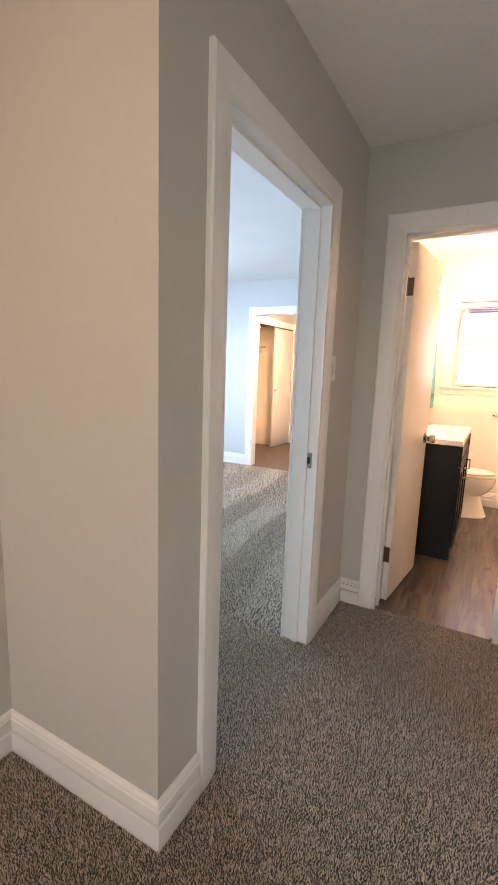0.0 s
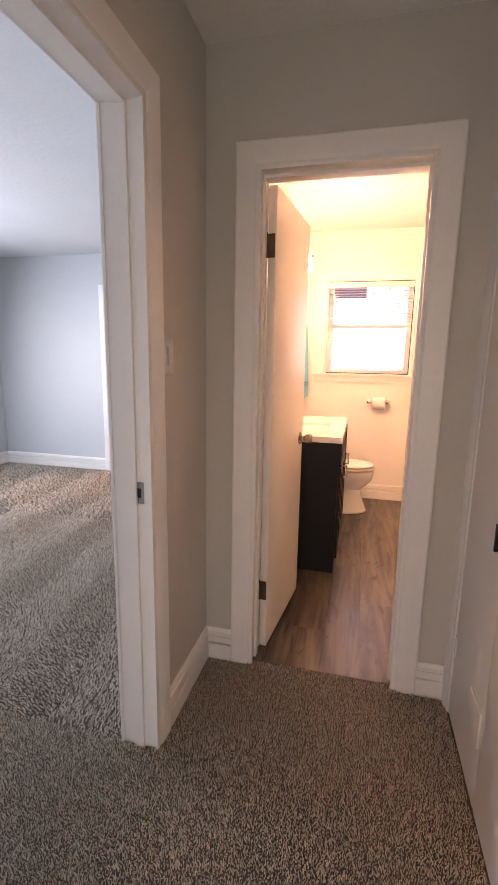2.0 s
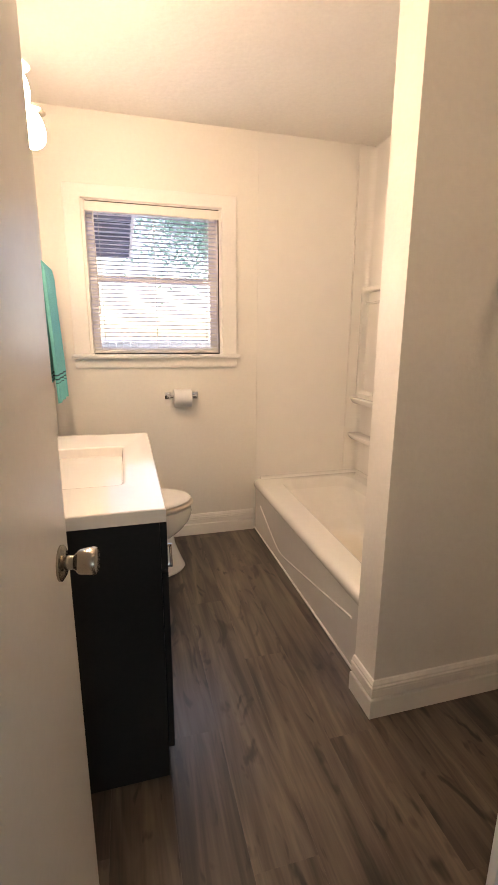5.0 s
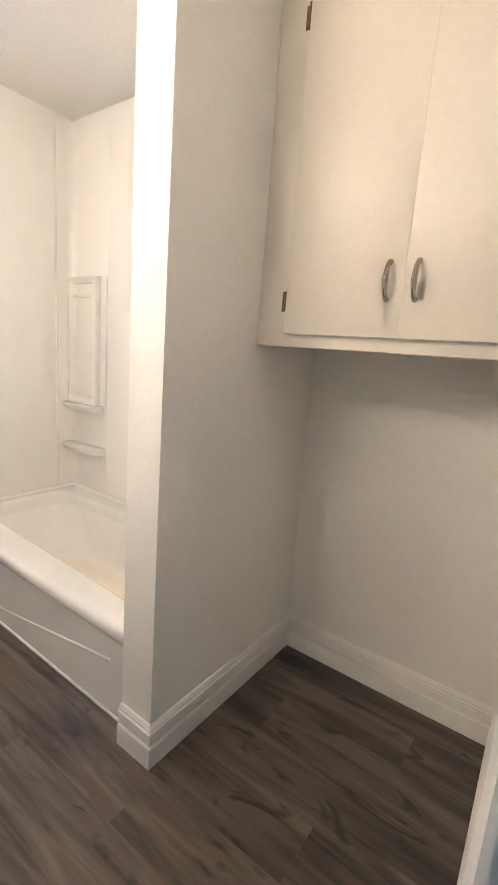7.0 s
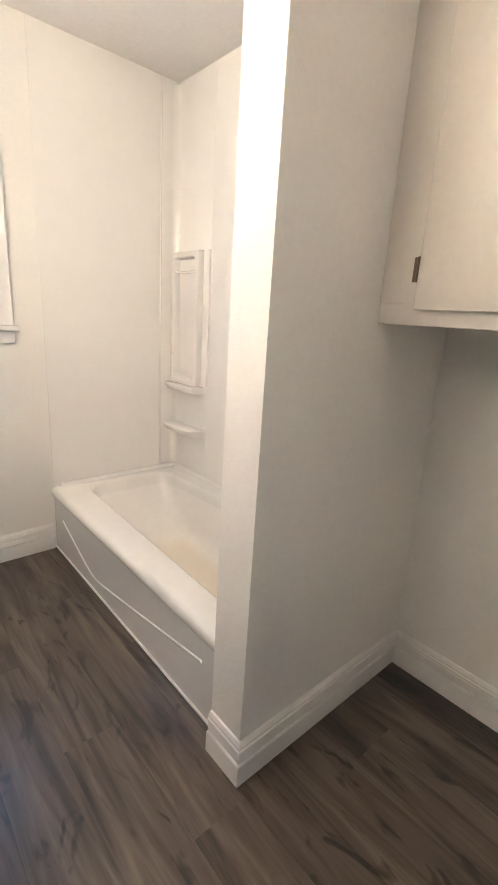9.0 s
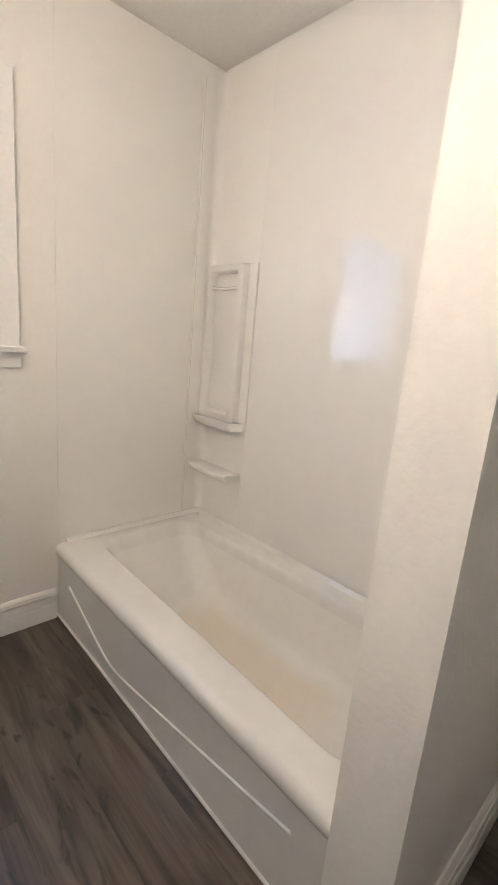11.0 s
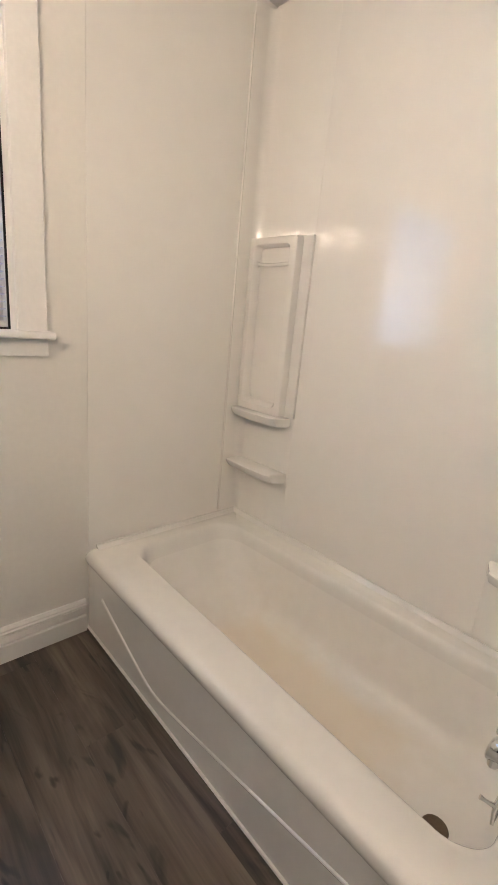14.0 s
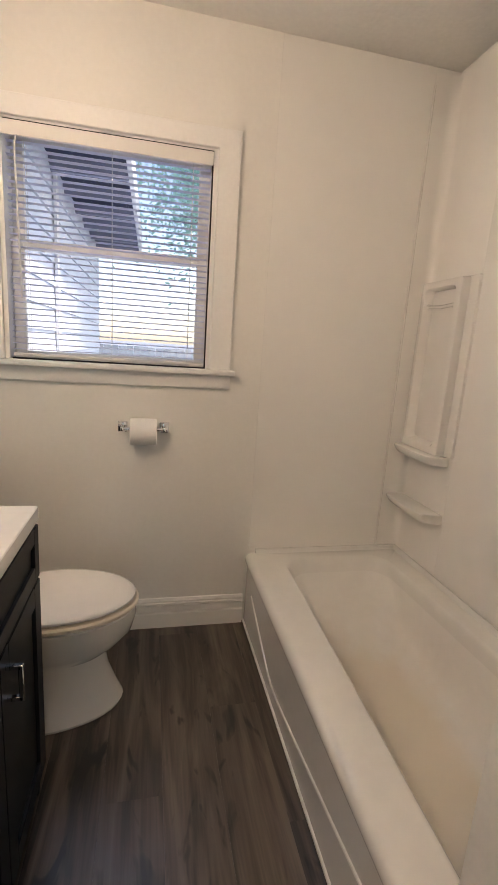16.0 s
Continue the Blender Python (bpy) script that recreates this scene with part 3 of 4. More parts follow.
sw = thing("light_switch", (0.0, -0.378, 1.356), "white rocker switch plate on the hall wall", "light switch")
part("plate", a_box(0.0, -0.416, 1.297, 0.006, -0.340, 1.415, r=0.003), M_PLATE, sw)
part("rocker", box(a_box(0.006, -0.3945, 1.3225, 0.0072, -0.3615, 1.3895), 0.0072, -0.392, 1.326, 0.0115, -0.364, 1.386, r=0.002), M_PLATE, sw)
for _z in (1.404, 1.308):
    part("screw", tube(bmesh.new(), [(0.006, -0.378, _z), (0.0072, -0.378, _z)], 0.003, 8), M_PLATE, sw)

sp = thing("strike_plate", (-0.035, -0.5285, 0.93), "small metal strike plate on the bedroom door jamb", "strike plate")
_b = a_box(-0.052, -0.5305, 0.895, -0.018, -0.5285, 0.965, r=0.0008, seg=1)
part("plate", _b, M_NICKEL, sp)
# black patch on the plate stands in for the hole's dark inside
part("latch_hole_shade", a_box(-0.043, -0.5312, 0.915, -0.027, -0.5306, 0.945), M_BLACK, sp)

linen = thing("linen_closet_doors", (1.03, -0.455, 0.0), "white painted double linen closet doors with a black pull", "closet")
for _y0, _y1 in ((-0.488, -0.083), (-0.827, -0.493)):
    _d = part("door", a_box(1.030, _y0, 0.012, 1.050, _y1, 2.025, r=0.003), M_DOOR, linen)
_b = bmesh.new()
tube(_b, [(1.03, -0.462, 0.842), (1.014, -0.462, 0.842)], 0.006, 8)
tube(_b, [(1.03, -0.462, 0.910), (1.014, -0.462, 0.910)], 0.006, 8)
box(_b, 1.008, -0.468, 0.836, 1.017, -0.456, 0.916, r=0.002)
part("pull", _b, M_BLACK, linen, "square black metal pull")
part("raised_plate", a_box(1.023, -0.475, 0.21, 1.0302, -0.35, 0.33, r=0.003), M_DOOR, linen)
for _y in (-0.076, -0.834):
    for _z in (0.30, 1.75):
        hinge(linen, 1.0285, _y, _z, 'y', 0.075, M_TRIM if _y > -0.5 else M_NICKEL)

# ---- bathroom door ----
DA = radians(84)
HX, HY = 0.222, 0.116


def swung(bm):
    bmesh.ops.transform(bm, matrix=Matrix.Translation((HX, HY, 0)) @ Matrix.Rotation(DA, 4, 'Z'), verts=bm.verts[:])
    return bm


door = thing("bathroom_door", (HX, HY, 0.0), "white flush bathroom door standing open beside the vanity", "door")
slab = part("slab", swung(a_box(0.004, -0.035, 0.012, 0.592, 0.0, 2.025, r=0.002)), M_DOOR, door)
for _s, _y in ((-1, -0.035), (1, 0.0)):
    _b = bmesh.new()
    tube(_b, [(0.532, _y, 0.93), (0.532, _y + _s * 0.004, 0.93), (0.532, _y + _s * 0.010, 0.93)], [0.033, 0.033, 0.024], 28)
    part("rosette", swung(_b), M_NICKEL, door, "brushed nickel rosette")
    _b = bmesh.new()
    tube(_b, [(0.532, _y + _s * a, 0.93) for a in (0.010, 0.024, 0.030, 0.034, 0.058, 0.064, 0.066)], [0.013, 0.013, 0.019, 0.023, 0.0265, 0.025, 0.020], 28)
    part("knob", swung(_b), M_NICKEL, door, "brushed nickel tulip knob")
part("latch_plate", swung(a_box(0.592, -0.030, 0.90, 0.5935, -0.006, 0.96)), M_NICKEL, door)
for _z in (0.295, 1.80):
    _b = bmesh.new()
    box(_b, 0.000, -0.031, _z - 0.046, 0.0035, -0.002, _z + 0.046, r=0.0008, seg=1)
    tube(_b, [(0.0, 0.004, _z - 0.046), (0.0, 0.004, _z + 0.046)], 0.0065, 10)
    tube(_b, [(0.0, 0.004, _z + 0.046), (0.0, 0.004, _z + 0.053)], [0.005, 0.003], 8)
    h = part("hinge", swung(_b), M_BRONZE, door, "dark worn butt hinge")
    _b = a_box(0.2152, 0.084, _z - 0.046, 0.2172, 0.116, _z + 0.046)
    part("jamb_leaf", _b, M_BRONZE, h)
bs = thing("strike_plate", (0.8195, 0.099, 0.93), "black lipped strike plate on the bathroom jamb", "strike plate")
_b = bmesh.new()
rings(_b, [[(0.8165, y, z) for y, z in ((0.070, 0.90), (0.111, 0.90), (0.119, 0.908), (0.122, 0.92), (0.122, 0.945), (0.119, 0.957), (0.111, 0.965), (0.070, 0.965))],
           [(0.8195, y, z) for y, z in ((0.070, 0.90), (0.111, 0.90), (0.119, 0.908), (0.122, 0.92), (0.122, 0.945), (0.119, 0.957), (0.111, 0.965), (0.070, 0.965))]])
part("plate", _b, M_BLACK, bs)

# ---- bathroom window ----
win = thing("window_1", (0.6525, 2.79, 1.205), "white double-hung window in the bathroom wall", "window")
win["kind"] = "structure"
_b = bmesh.new()
_tw = [(0.0, 2.7195), (0.0, 2.704), (0.003, 2.7015), (0.088, 2.7015), (0.091, 2.704), (0.092, 2.7195)]  # out from the opening
for _x, _s in ((0.252, -1), (1.053, 1)):
    rings(_b, [[(_x + _s * w, y, 1.227) for w, y in _tw], [(_x + _s * w, y, 2.083 + 0.072 * w / 0.092) for w, y in _tw]])
rings(_b, [[(_x + _s * w, y, 2.0832 + 0.072 * w / 0.092) for w, y in _tw] for _x, _s in ((0.252, -1), (1.053, 1))])
part("window_frame", _b, M_TRIM, win, "flat white painted casing")
part("window_sill", a_box(0.146, 2.672, 1.205, 1.162, 2.765, 1.228, r=0.005), M_TRIM, win)
part("apron", a_box(0.162, 2.704, 1.146, 1.146, 2.72, 1.205, r=0.003), M_TRIM, win)
_b = bmesh.new()
box(_b, 0.25, 2.72, 1.205, 0.268, 2.86, 2.095)
box(_b, 1.037, 2.72, 1.205, 1.055, 2.86, 2.095)
box(_b, 0.268, 2.72, 2.077, 1.037, 2.86, 2.095)
box(_b, 0.268, 2.765, 1.205, 1.037, 2.86, 1.226)
part("lining", _b, M_TRIM, win)
for _nm, _y, _z0, _z1 in (("upper_sash", 2.828, 1.655, 2.077), ("lower_sash", 2.796, 1.226, 1.690)):
    _b = bmesh.new()
    box(_b, 0.268, _y, _z0, 0.312, _y + 0.028, _z1, r=0.003)
    box(_b, 0.993, _y, _z0, 1.037, _y + 0.028, _z1, r=0.003)
    box(_b, 0.312, _y, _z0, 0.993, _y + 0.028, _z0 + 0.034, r=0.003)
    box(_b, 0.312, _y, _z1 - 0.034, 0.993, _y + 0.028, _z1, r=0.003)
    _sash = part("sash", _b, M_TRIM, win)
    _g = part("pane", a_box(0.310, _y + 0.012, _z0 + 0.03, 0.995, _y + 0.016, _z1 - 0.03), M_GLASS, _sash)
    _g.visible_shadow = False

# black strips stand in for the dark gap round the blind
for _q in ((1.0305, 2.7215, 1.229, 1.0368, 2.727, 2.077), (0.2746, 2.7215, 2.0705, 1.0304, 2.727, 2.0768), (0.2746, 2.7215, 1.2283, 1.0304, 2.727, 1.2345)):
    part("gap_shade_strip", a_box(*_q), M_BLACK, win, "thin black strip for the shade in the reveal gap")

blind = thing("window_blind", (0.65, 2.745, 1.235), "white horizontal slat blind, lowered with open slats", "blind")
part("headrail", a_box(0.272, 2.730, 2.034, 1.033, 2.765, 2.068, r=0.004), M_PLATE, blind)
part("valance", a_box(0.2695, 2.7055, 2.019, 1.034, 2.7095, 2.068, r=0.001, seg=1), M_PLATE, blind)
part("bottom_rail", a_box(0.275, 2.734, 1.236, 1.030, 2.758, 1.252, r=0.004), M_PLATE, blind)
for _x in (0.34, 0.65, 0.96):
    part("cord_button", a_box(_x - 0.009, 2.7315, 1.2375, _x + 0.009, 2.7345, 1.2500, r=0.001, seg=1), M_CORD, blind)
_n = 34
_b = bmesh.new()
rings(_b, [[(x, y, z) for y, z in ((-0.0125, -0.0032), (-0.006, -0.0004), (0.0, 0.0008), (0.006, 0.0), (0.0125, -0.0012), (0.0125, -0.0019), (0.0, 0.0), (-0.0125, -0.004))] for x in (-0.377, 0.377)])
_slat = mesh_of("slat", _b, M_BLIND)
for _k in range(_n):
    _o = new("slat", _slat)
    _o.parent = blind
    _o.matrix_basis = Matrix.Translation((0.0025, 0.0, 0.033 + 0.0226 * _k)) @ Matrix.Rotation(radians(random.uniform(-1.5, 1.5) - 9), 4, 'X')
for _x in (0.34, 0.65, 0.96):
    for _y in (2.732, 2.760):
        part("cord", tube(bmesh.new(), [(_x, _y, 1.24), (_x, _y, 2.045)], 0.0009, 6), M_CORD, blind)
part("tilt_wand", tube(bmesh.new(), [(0.318, 2.716, 2.045), (0.314, 2.708, 1.98), (0.322, 2.706, 1.46)], 0.0035, 8), M_CORD, blind)

# ---- paper holder ----
tp = thing("toilet_paper_holder", (0.784, 2.72, 0.967), "chrome paper holder with a white roll on the wall", "paper holder")
for _x in (0.697, 0.871):
    part("bracket", box(a_box(_x - 0.020, 2.711, 0.945, _x + 0.020, 2.72, 0.990, r=0.003), _x - 0.007, 2.655, 0.957, _x + 0.007, 2.711, 0.977, r=0.003), M_CHROME, tp)
part("spindle", tube(bmesh.new(), [(0.70, 2.664, 0.967), (0.868, 2.664, 0.967)], 0.008, 12), M_CHROME, tp)
roll = thing("toilet_paper_roll", (0.784, 2.664, 0.967), "white toilet paper roll on the chrome holder", "toilet paper")
_b = bmesh.new()
tube(_b, [(0.730, 2.664, 0.957), (0.731, 2.664, 0.957), (0.837, 2.664, 0.957), (0.838, 2.664, 0.957)], [0.0535, 0.0555, 0.0555, 0.0535], 40)
part("paper", _b, M_PAPER, roll)
part("core", tube(bmesh.new(), [(0.7295, 2.664, 0.957), (0.8385, 2.664, 0.957)], 0.020, 20), M_FENCE, roll)

# ---- vanity ----
VY0, VY1, VX = 0.980, 1.950, 0.512
van = thing("vanity_cabinet", (0.26, 1.455, 0.0), "black-brown shaker vanity cabinet with chrome pulls", "vanity")
for _y in (VY0, VY1 - 0.018):
    part("side_panel", a_box(0.032, _y, 0.0, VX, _y + 0.018, 0.852, r=0.0015, seg=1), M_VAN, van)
part("floor_panel", a_box(0.032, VY0 + 0.0182, 0.10, VX - 0.0205, VY1 - 0.0182, 0.118), M_VAN, van)
part("toe_kick", a_box(VX - 0.06, VY0 + 0.0182, 0.0, VX - 0.045, VY1 - 0.0182, 0.0995), M_VAN, van)
part("face_frame", a_box(VX - 0.020, VY0 + 0.0182, 0.10, VX, VY1 - 0.0182, 0.852), M_VAN, van)


def shaker(name, y0, y1, z0, z1):
    bm = bmesh.new()
    w = 0.055 if z1 - z0 > 0.3 else 0.04
    x0, x1 = VX + 0.001, VX + 0.019
    box(bm, x0, y0, z0, x1, y0 + w, z1, r=0.0015, seg=1)
    box(bm, x0, y1 - w, z0, x1, y1, z1, r=0.0015, seg=1)
    box(bm, x0, y0 + w, z0, x1, y1 - w, z0 + w, r=0.0015, seg=1)
    box(bm, x0, y0 + w, z1 - w, x1, y1 - w, z1, r=0.0015, seg=1)
    box(bm, x0, y0 + w - 0.002, z0 + w - 0.002, x0 + 0.008, y1 - w + 0.002, z1 - w + 0.002)
    return part(name, bm, M_VAN, van)


def bow_pull(parent, x, y, z0, z1):
    bm = bmesh.new()
    for z in (z0, z1):
        box(bm, x, y - 0.005, z - 0.005, x + 0.030, y + 0.005, z + 0.005, r=0.001, seg=1)
    box(bm, x + 0.024, y - 0.005, z0 - 0.005, x + 0.034, y + 0.005, z1 + 0.005, r=0.0015, seg=1)
    return part("handle", bm, M_CHROME, parent, "square chrome bar pull")


shaker("drawer_front", VY0 + 0.003, VY1 - 0.003, 0.702, 0.846)
_d1 = shaker("door", VY0 + 0.003, 1.268, 0.104, 0.694)
shaker("middle_panel", 1.272, 1.612, 0.104, 0.694)
_d2 = shaker("door", 1.616, VY1 - 0.003, 0.104, 0.694)
bow_pull(_d1, VX + 0.019, 1.236, 0.580, 0.655)
bow_pull(_d2, VX + 0.019, 1.648, 0.580, 0.655)

top = thing("countertop", (0.27, 1.455, 0.855), "glossy white vanity top with an integral rectangular basin", "countertop")
_b = bmesh.new()
rings(_b, [rr(0.031, 0.530, 0.965, 1.962, 0.8535, 0.003, 6), rr(0.031, 0.530, 0.965, 1.962, 0.888, 0.003, 6), rr(0.034, 0.527, 0.968, 1.959, 0.891, 0.003, 6),
           rr(0.037, 0.524, 0.971, 1.956, 0.891, 0.003, 6), rr(0.100, 0.430, 1.190, 1.725, 0.891, 0.032, 6), rr(0.105, 0.425, 1.195, 1.720, 0.8905, 0.030, 6), rr(0.112, 0.418, 1.202, 1.713, 0.886, 0.028, 6), rr(0.130, 0.402, 1.225, 1.690, 0.80, 0.04, 6), rr(0.155, 0.375, 1.26, 1.65, 0.772, 0.05, 6)], cap0=True, cap1=True)
part("slab", _b, M_COUNTER, top)
part("backsplash", a_box(0.031, 0.968, 0.8915, 0.050, 1.959, 0.975, r=0.004), M_COUNTER, top)
part("drain", tube(bmesh.new(), [(0.255, 1.455, 0.7725), (0.255, 1.455, 0.776)], [0.026, 0.022], 20), M_CHROME, top, "round chrome drain")
fc = thing("basin_faucet", (0.085, 1.455, 0.8915), "chrome basin faucet on the vanity top", "faucet")
part("base", a_box(0.060, 1.385, 0.8915, 0.102, 1.525, 0.905, r=0.006), M_CHROME, fc)
_b = bmesh.new()
tube(_b, [(0.082, 1.455, 0.905), (0.084, 1.455, 0.945), (0.105, 1.455, 0.972), (0.150, 1.455, 0.975), (0.195, 1.455, 0.958)], [0.021, 0.019, 0.017, 0.015, 0.012], 16)
part("spout", _b, M_CHROME, fc)
for _y in (1.405, 1.505):
    part("lever", tube(bmesh.new(), [(0.082, _y, 0.905), (0.082, _y, 0.935), (0.095, _y + (0.03 if _y > 1.45 else -0.03), 0.952)], [0.014, 0.012, 0.006], 12), M_CHROME, fc)

mirror = thing("wall_mirror", (0.03, 1.455, 1.08), "plain mirror on the wall above the vanity", "mirror")
part("backing", a_box(0.0305, 1.10, 1.10, 0.036, 1.80, 1.90), M_BLACK, mirror)
part("mirror_glass", a_box(0.0365, 1.103, 1.103, 0.040, 1.797, 1.897, r=0.001, seg=1), M_MIRROR, mirror)

light = thing("vanity_light", (0.03, 1.52, 2.06), "three-globe nickel vanity light, lit, above the mirror", "wall lamp")
part("backplate", a_box(0.0305, 1.15, 2.03, 0.055, 1.89, 2.10, r=0.006), M_NICKEL, light)
for _y in (1.22, 1.52, 1.82):
    _a = part("arm", tube(bmesh.new(), [(0.055, _y, 2.065), (0.09, _y, 2.068), (0.155, _y, 2.095), (0.165, _y, 2.125)], [0.008, 0.008, 0.009, 0.018], 12), M_NICKEL, light)
    _b = bmesh.new()
    tube(_b, [(0.165, _y, z) for z in (2.124, 2.11, 2.085, 2.055, 2.025, 2.008, 2.0)], [0.018, 0.030, 0.042, 0.047, 0.042, 0.026, 0.006], 24)
    part("globe", _b, M_GLOBE, light, "lit frosted glass shade")
    # disc added over each globe to keep its light off the ceiling
    part("cap", tube(bmesh.new(), [(0.165, _y, z) for z in (2.134, 2.126, 2.122)], [0.022, 0.046, 0.052], 24), M_NICKEL, light)

# ---- towel ----
tb = thing("towel_bar", (0.03, 2.36, 1.66), "chrome towel bar on the bathroom wall", "towel bar")
for _y in (2.14, 2.58):
    part("post", tube(bmesh.new(), [(0.031, _y, 1.66), (0.036, _y, 1.66), (0.037, _y, 1.66), (0.095, _y, 1.66)], [0.024, 0.024, 0.010, 0.010], 16), M_CHROME, tb)
part("bar", tube(bmesh.new(), [(0.088, 2.14, 1.66), (0.088, 2.58, 1.66)], 0.008, 14), M_CHROME, tb)
tw = thing("towel", (0.088, 2.36, 1.01), "teal striped towel folded over the towel bar", "towel")
_b = bmesh.new()
_path = [(0.064, 1.10), (0.066, 1.40), (0.070, 1.62), (0.077, 1.672), (0.088, 1.682), (0.101, 1.672), (0.110, 1.62), (0.118, 1.40), (0.124, 1.20), (0.128, 1.012), (0.118, 1.010), (0.112, 1.20), (0.104, 1.40), (0.098, 1.60), (0.092, 1.670), (0.086, 1.670), (0.080, 1.60), (0.076, 1.40), (0.074, 1.10)]
_lp = []
for _k in range(13):
    _t = _k / 12
    _wv = 0.006 * math.sin(_t * 17) + 0.003 * math.sin(_t * 41)
    _lp.append([(x + _wv * min(1, (1.69 - z) * 2.2), 2.20 + 0.32 * _t + (0.01 * (1.69 - z)) * (1 if _t > 0.5 else -1), z) for x, z in _path])
rings(_b, _lp)
part("cloth", _b, M_TOWEL, tw)

# ---- toilet ----
TY = 2.30
toilet = thing("toilet", (0.40, TY, 0.0), "white porcelain toilet with its lid closed", "toilet")
_b = bmesh.new()
rings(_b, [oval(0.42, TY, 0.304, 0.158, 0.0, 40, 0.26), oval(0.42, TY, 0.309, 0.162, 0.012, 40, 0.26), oval(0.42, TY, 0.288, 0.136, 0.06, 40, 0.25), oval(0.42, TY, 0.255, 0.105, 0.15, 40, 0.24), oval(0.43, TY, 0.235, 0.105, 0.205, 40, 0.24),
           oval(0.46, TY, 0.255, 0.130, 0.245, 40, 0.26), oval(0.49, TY, 0.270, 0.160, 0.30, 40, 0.28), oval(0.50, TY, 0.275, 0.176, 0.355, 40, 0.29), oval(0.50, TY, 0.272, 0.178, 0.385, 40, 0.29), oval(0.50, TY, 0.262, 0.168, 0.392, 40, 0.28)])
part("bowl", _b, M_PORC, toilet)
_b = bmesh.new()
rings(_b, [oval(0.50, TY, s, w, z, 48, bk) for s, w, z, bk in ((0.252, 0.160, 0.3925, 0.21), (0.252, 0.160, 0.3985, 0.21), (0.279, 0.186, 0.3990, 0.225), (0.283, 0.190, 0.4040, 0.225), (0.283, 0.190, 0.4120, 0.225), (0.276, 0.183, 0.4180, 0.22))])
part("seat", _b, M_RING, toilet, "cream seat ring")
_b = bmesh.new()
rings(_b, [oval(0.50, TY, s, w, z, 48, bk) for s, w, z, bk in ((0.245, 0.155, 0.4175, 0.21), (0.245, 0.155, 0.4235, 0.21), (0.266, 0.175, 0.4240, 0.225), (0.271, 0.179, 0.4280, 0.225), (0.271, 0.179, 0.4350, 0.225), (0.264, 0.173, 0.4410, 0.22), (0.250, 0.160, 0.4440, 0.215), (0.20, 0.12, 0.4465, 0.17))])
part("lid", _b, M_SEAT, toilet)
for _y in (TY - 0.07, TY + 0.07):
    part("seat_hinge", tube(bmesh.new(), [(0.268, _y - 0.02, 0.415), (0.268, _y + 0.02, 0.415)], 0.012, 12), M_SEAT, toilet)
_b = bmesh.new()
rings(_b, [rr(0.050, 0.235, TY - 0.20, TY + 0.20, 0.385, 0.03), rr(0.045, 0.245, TY - 0.225, TY + 0.225, 0.56, 0.035), rr(0.042, 0.250, TY - 0.235, TY + 0.235, 0.735, 0.035)])
part("tank", _b, M_PORC, toilet)
_b = bmesh.new()
rings(_b, [rr(0.036, 0.258, TY - 0.243, TY + 0.243, 0.7355, 0.035), rr(0.034, 0.262, TY - 0.247, TY + 0.247, 0.742, 0.035), rr(0.034, 0.262, TY - 0.247, TY + 0.247, 0.766, 0.035), rr(0.042, 0.254, TY - 0.239, TY + 0.239, 0.776, 0.035)])
part("tank_lid", _b, M_PORC, toilet)
part("flush_lever", tube(bmesh.new(), [(0.248, TY - 0.17, 0.68), (0.262, TY - 0.17, 0.68), (0.266, TY - 0.11, 0.672)], [0.012, 0.008, 0.006], 12), M_CHROME, toilet)
for _y in (TY - 0.125, TY + 0.125):
    part("bolt_cap", tube(bmesh.new(), [(0.36, _y, 0.02), (0.36, _y, 0.035), (0.36, _y, 0.042)], [0.014, 0.013, 0.005], 12), M_PORC, toilet)

# ---- tub ----
TX0, TX1, TYN, TYF, TZ = 1.268, 2.062, 1.167, 2.718, 0.367
tub = thing("bathtub", (1.66, 1.94, 0.0), "white enamel bathtub with a tan-stained floor", "bathtub")
_N = 20


def basin_loop(a, b, c, d, z, r):
    """A basin outline, inset from the rim's front, back, drain end and far end, narrowing to the sloped far end."""
    out = []
    for x, y, h in rr(TX0 + a, TX1 - b, TYN + c, TYF - d, TZ + z, r, _N):
        u = max(-1.0, min(1.0, (1.68 - x) / 0.30))
        far = max(0.0, (y - 2.02) / 0.60) ** 1.7
        near = min(1.0, max(0.0, (1.95 - y) / 0.55))
        x += 0.095 * far * u if u > 0 else 0.060 * far * u
        x += 0.045 * near * max(u, 0.0)
        out.append((x, y, h))
    return out


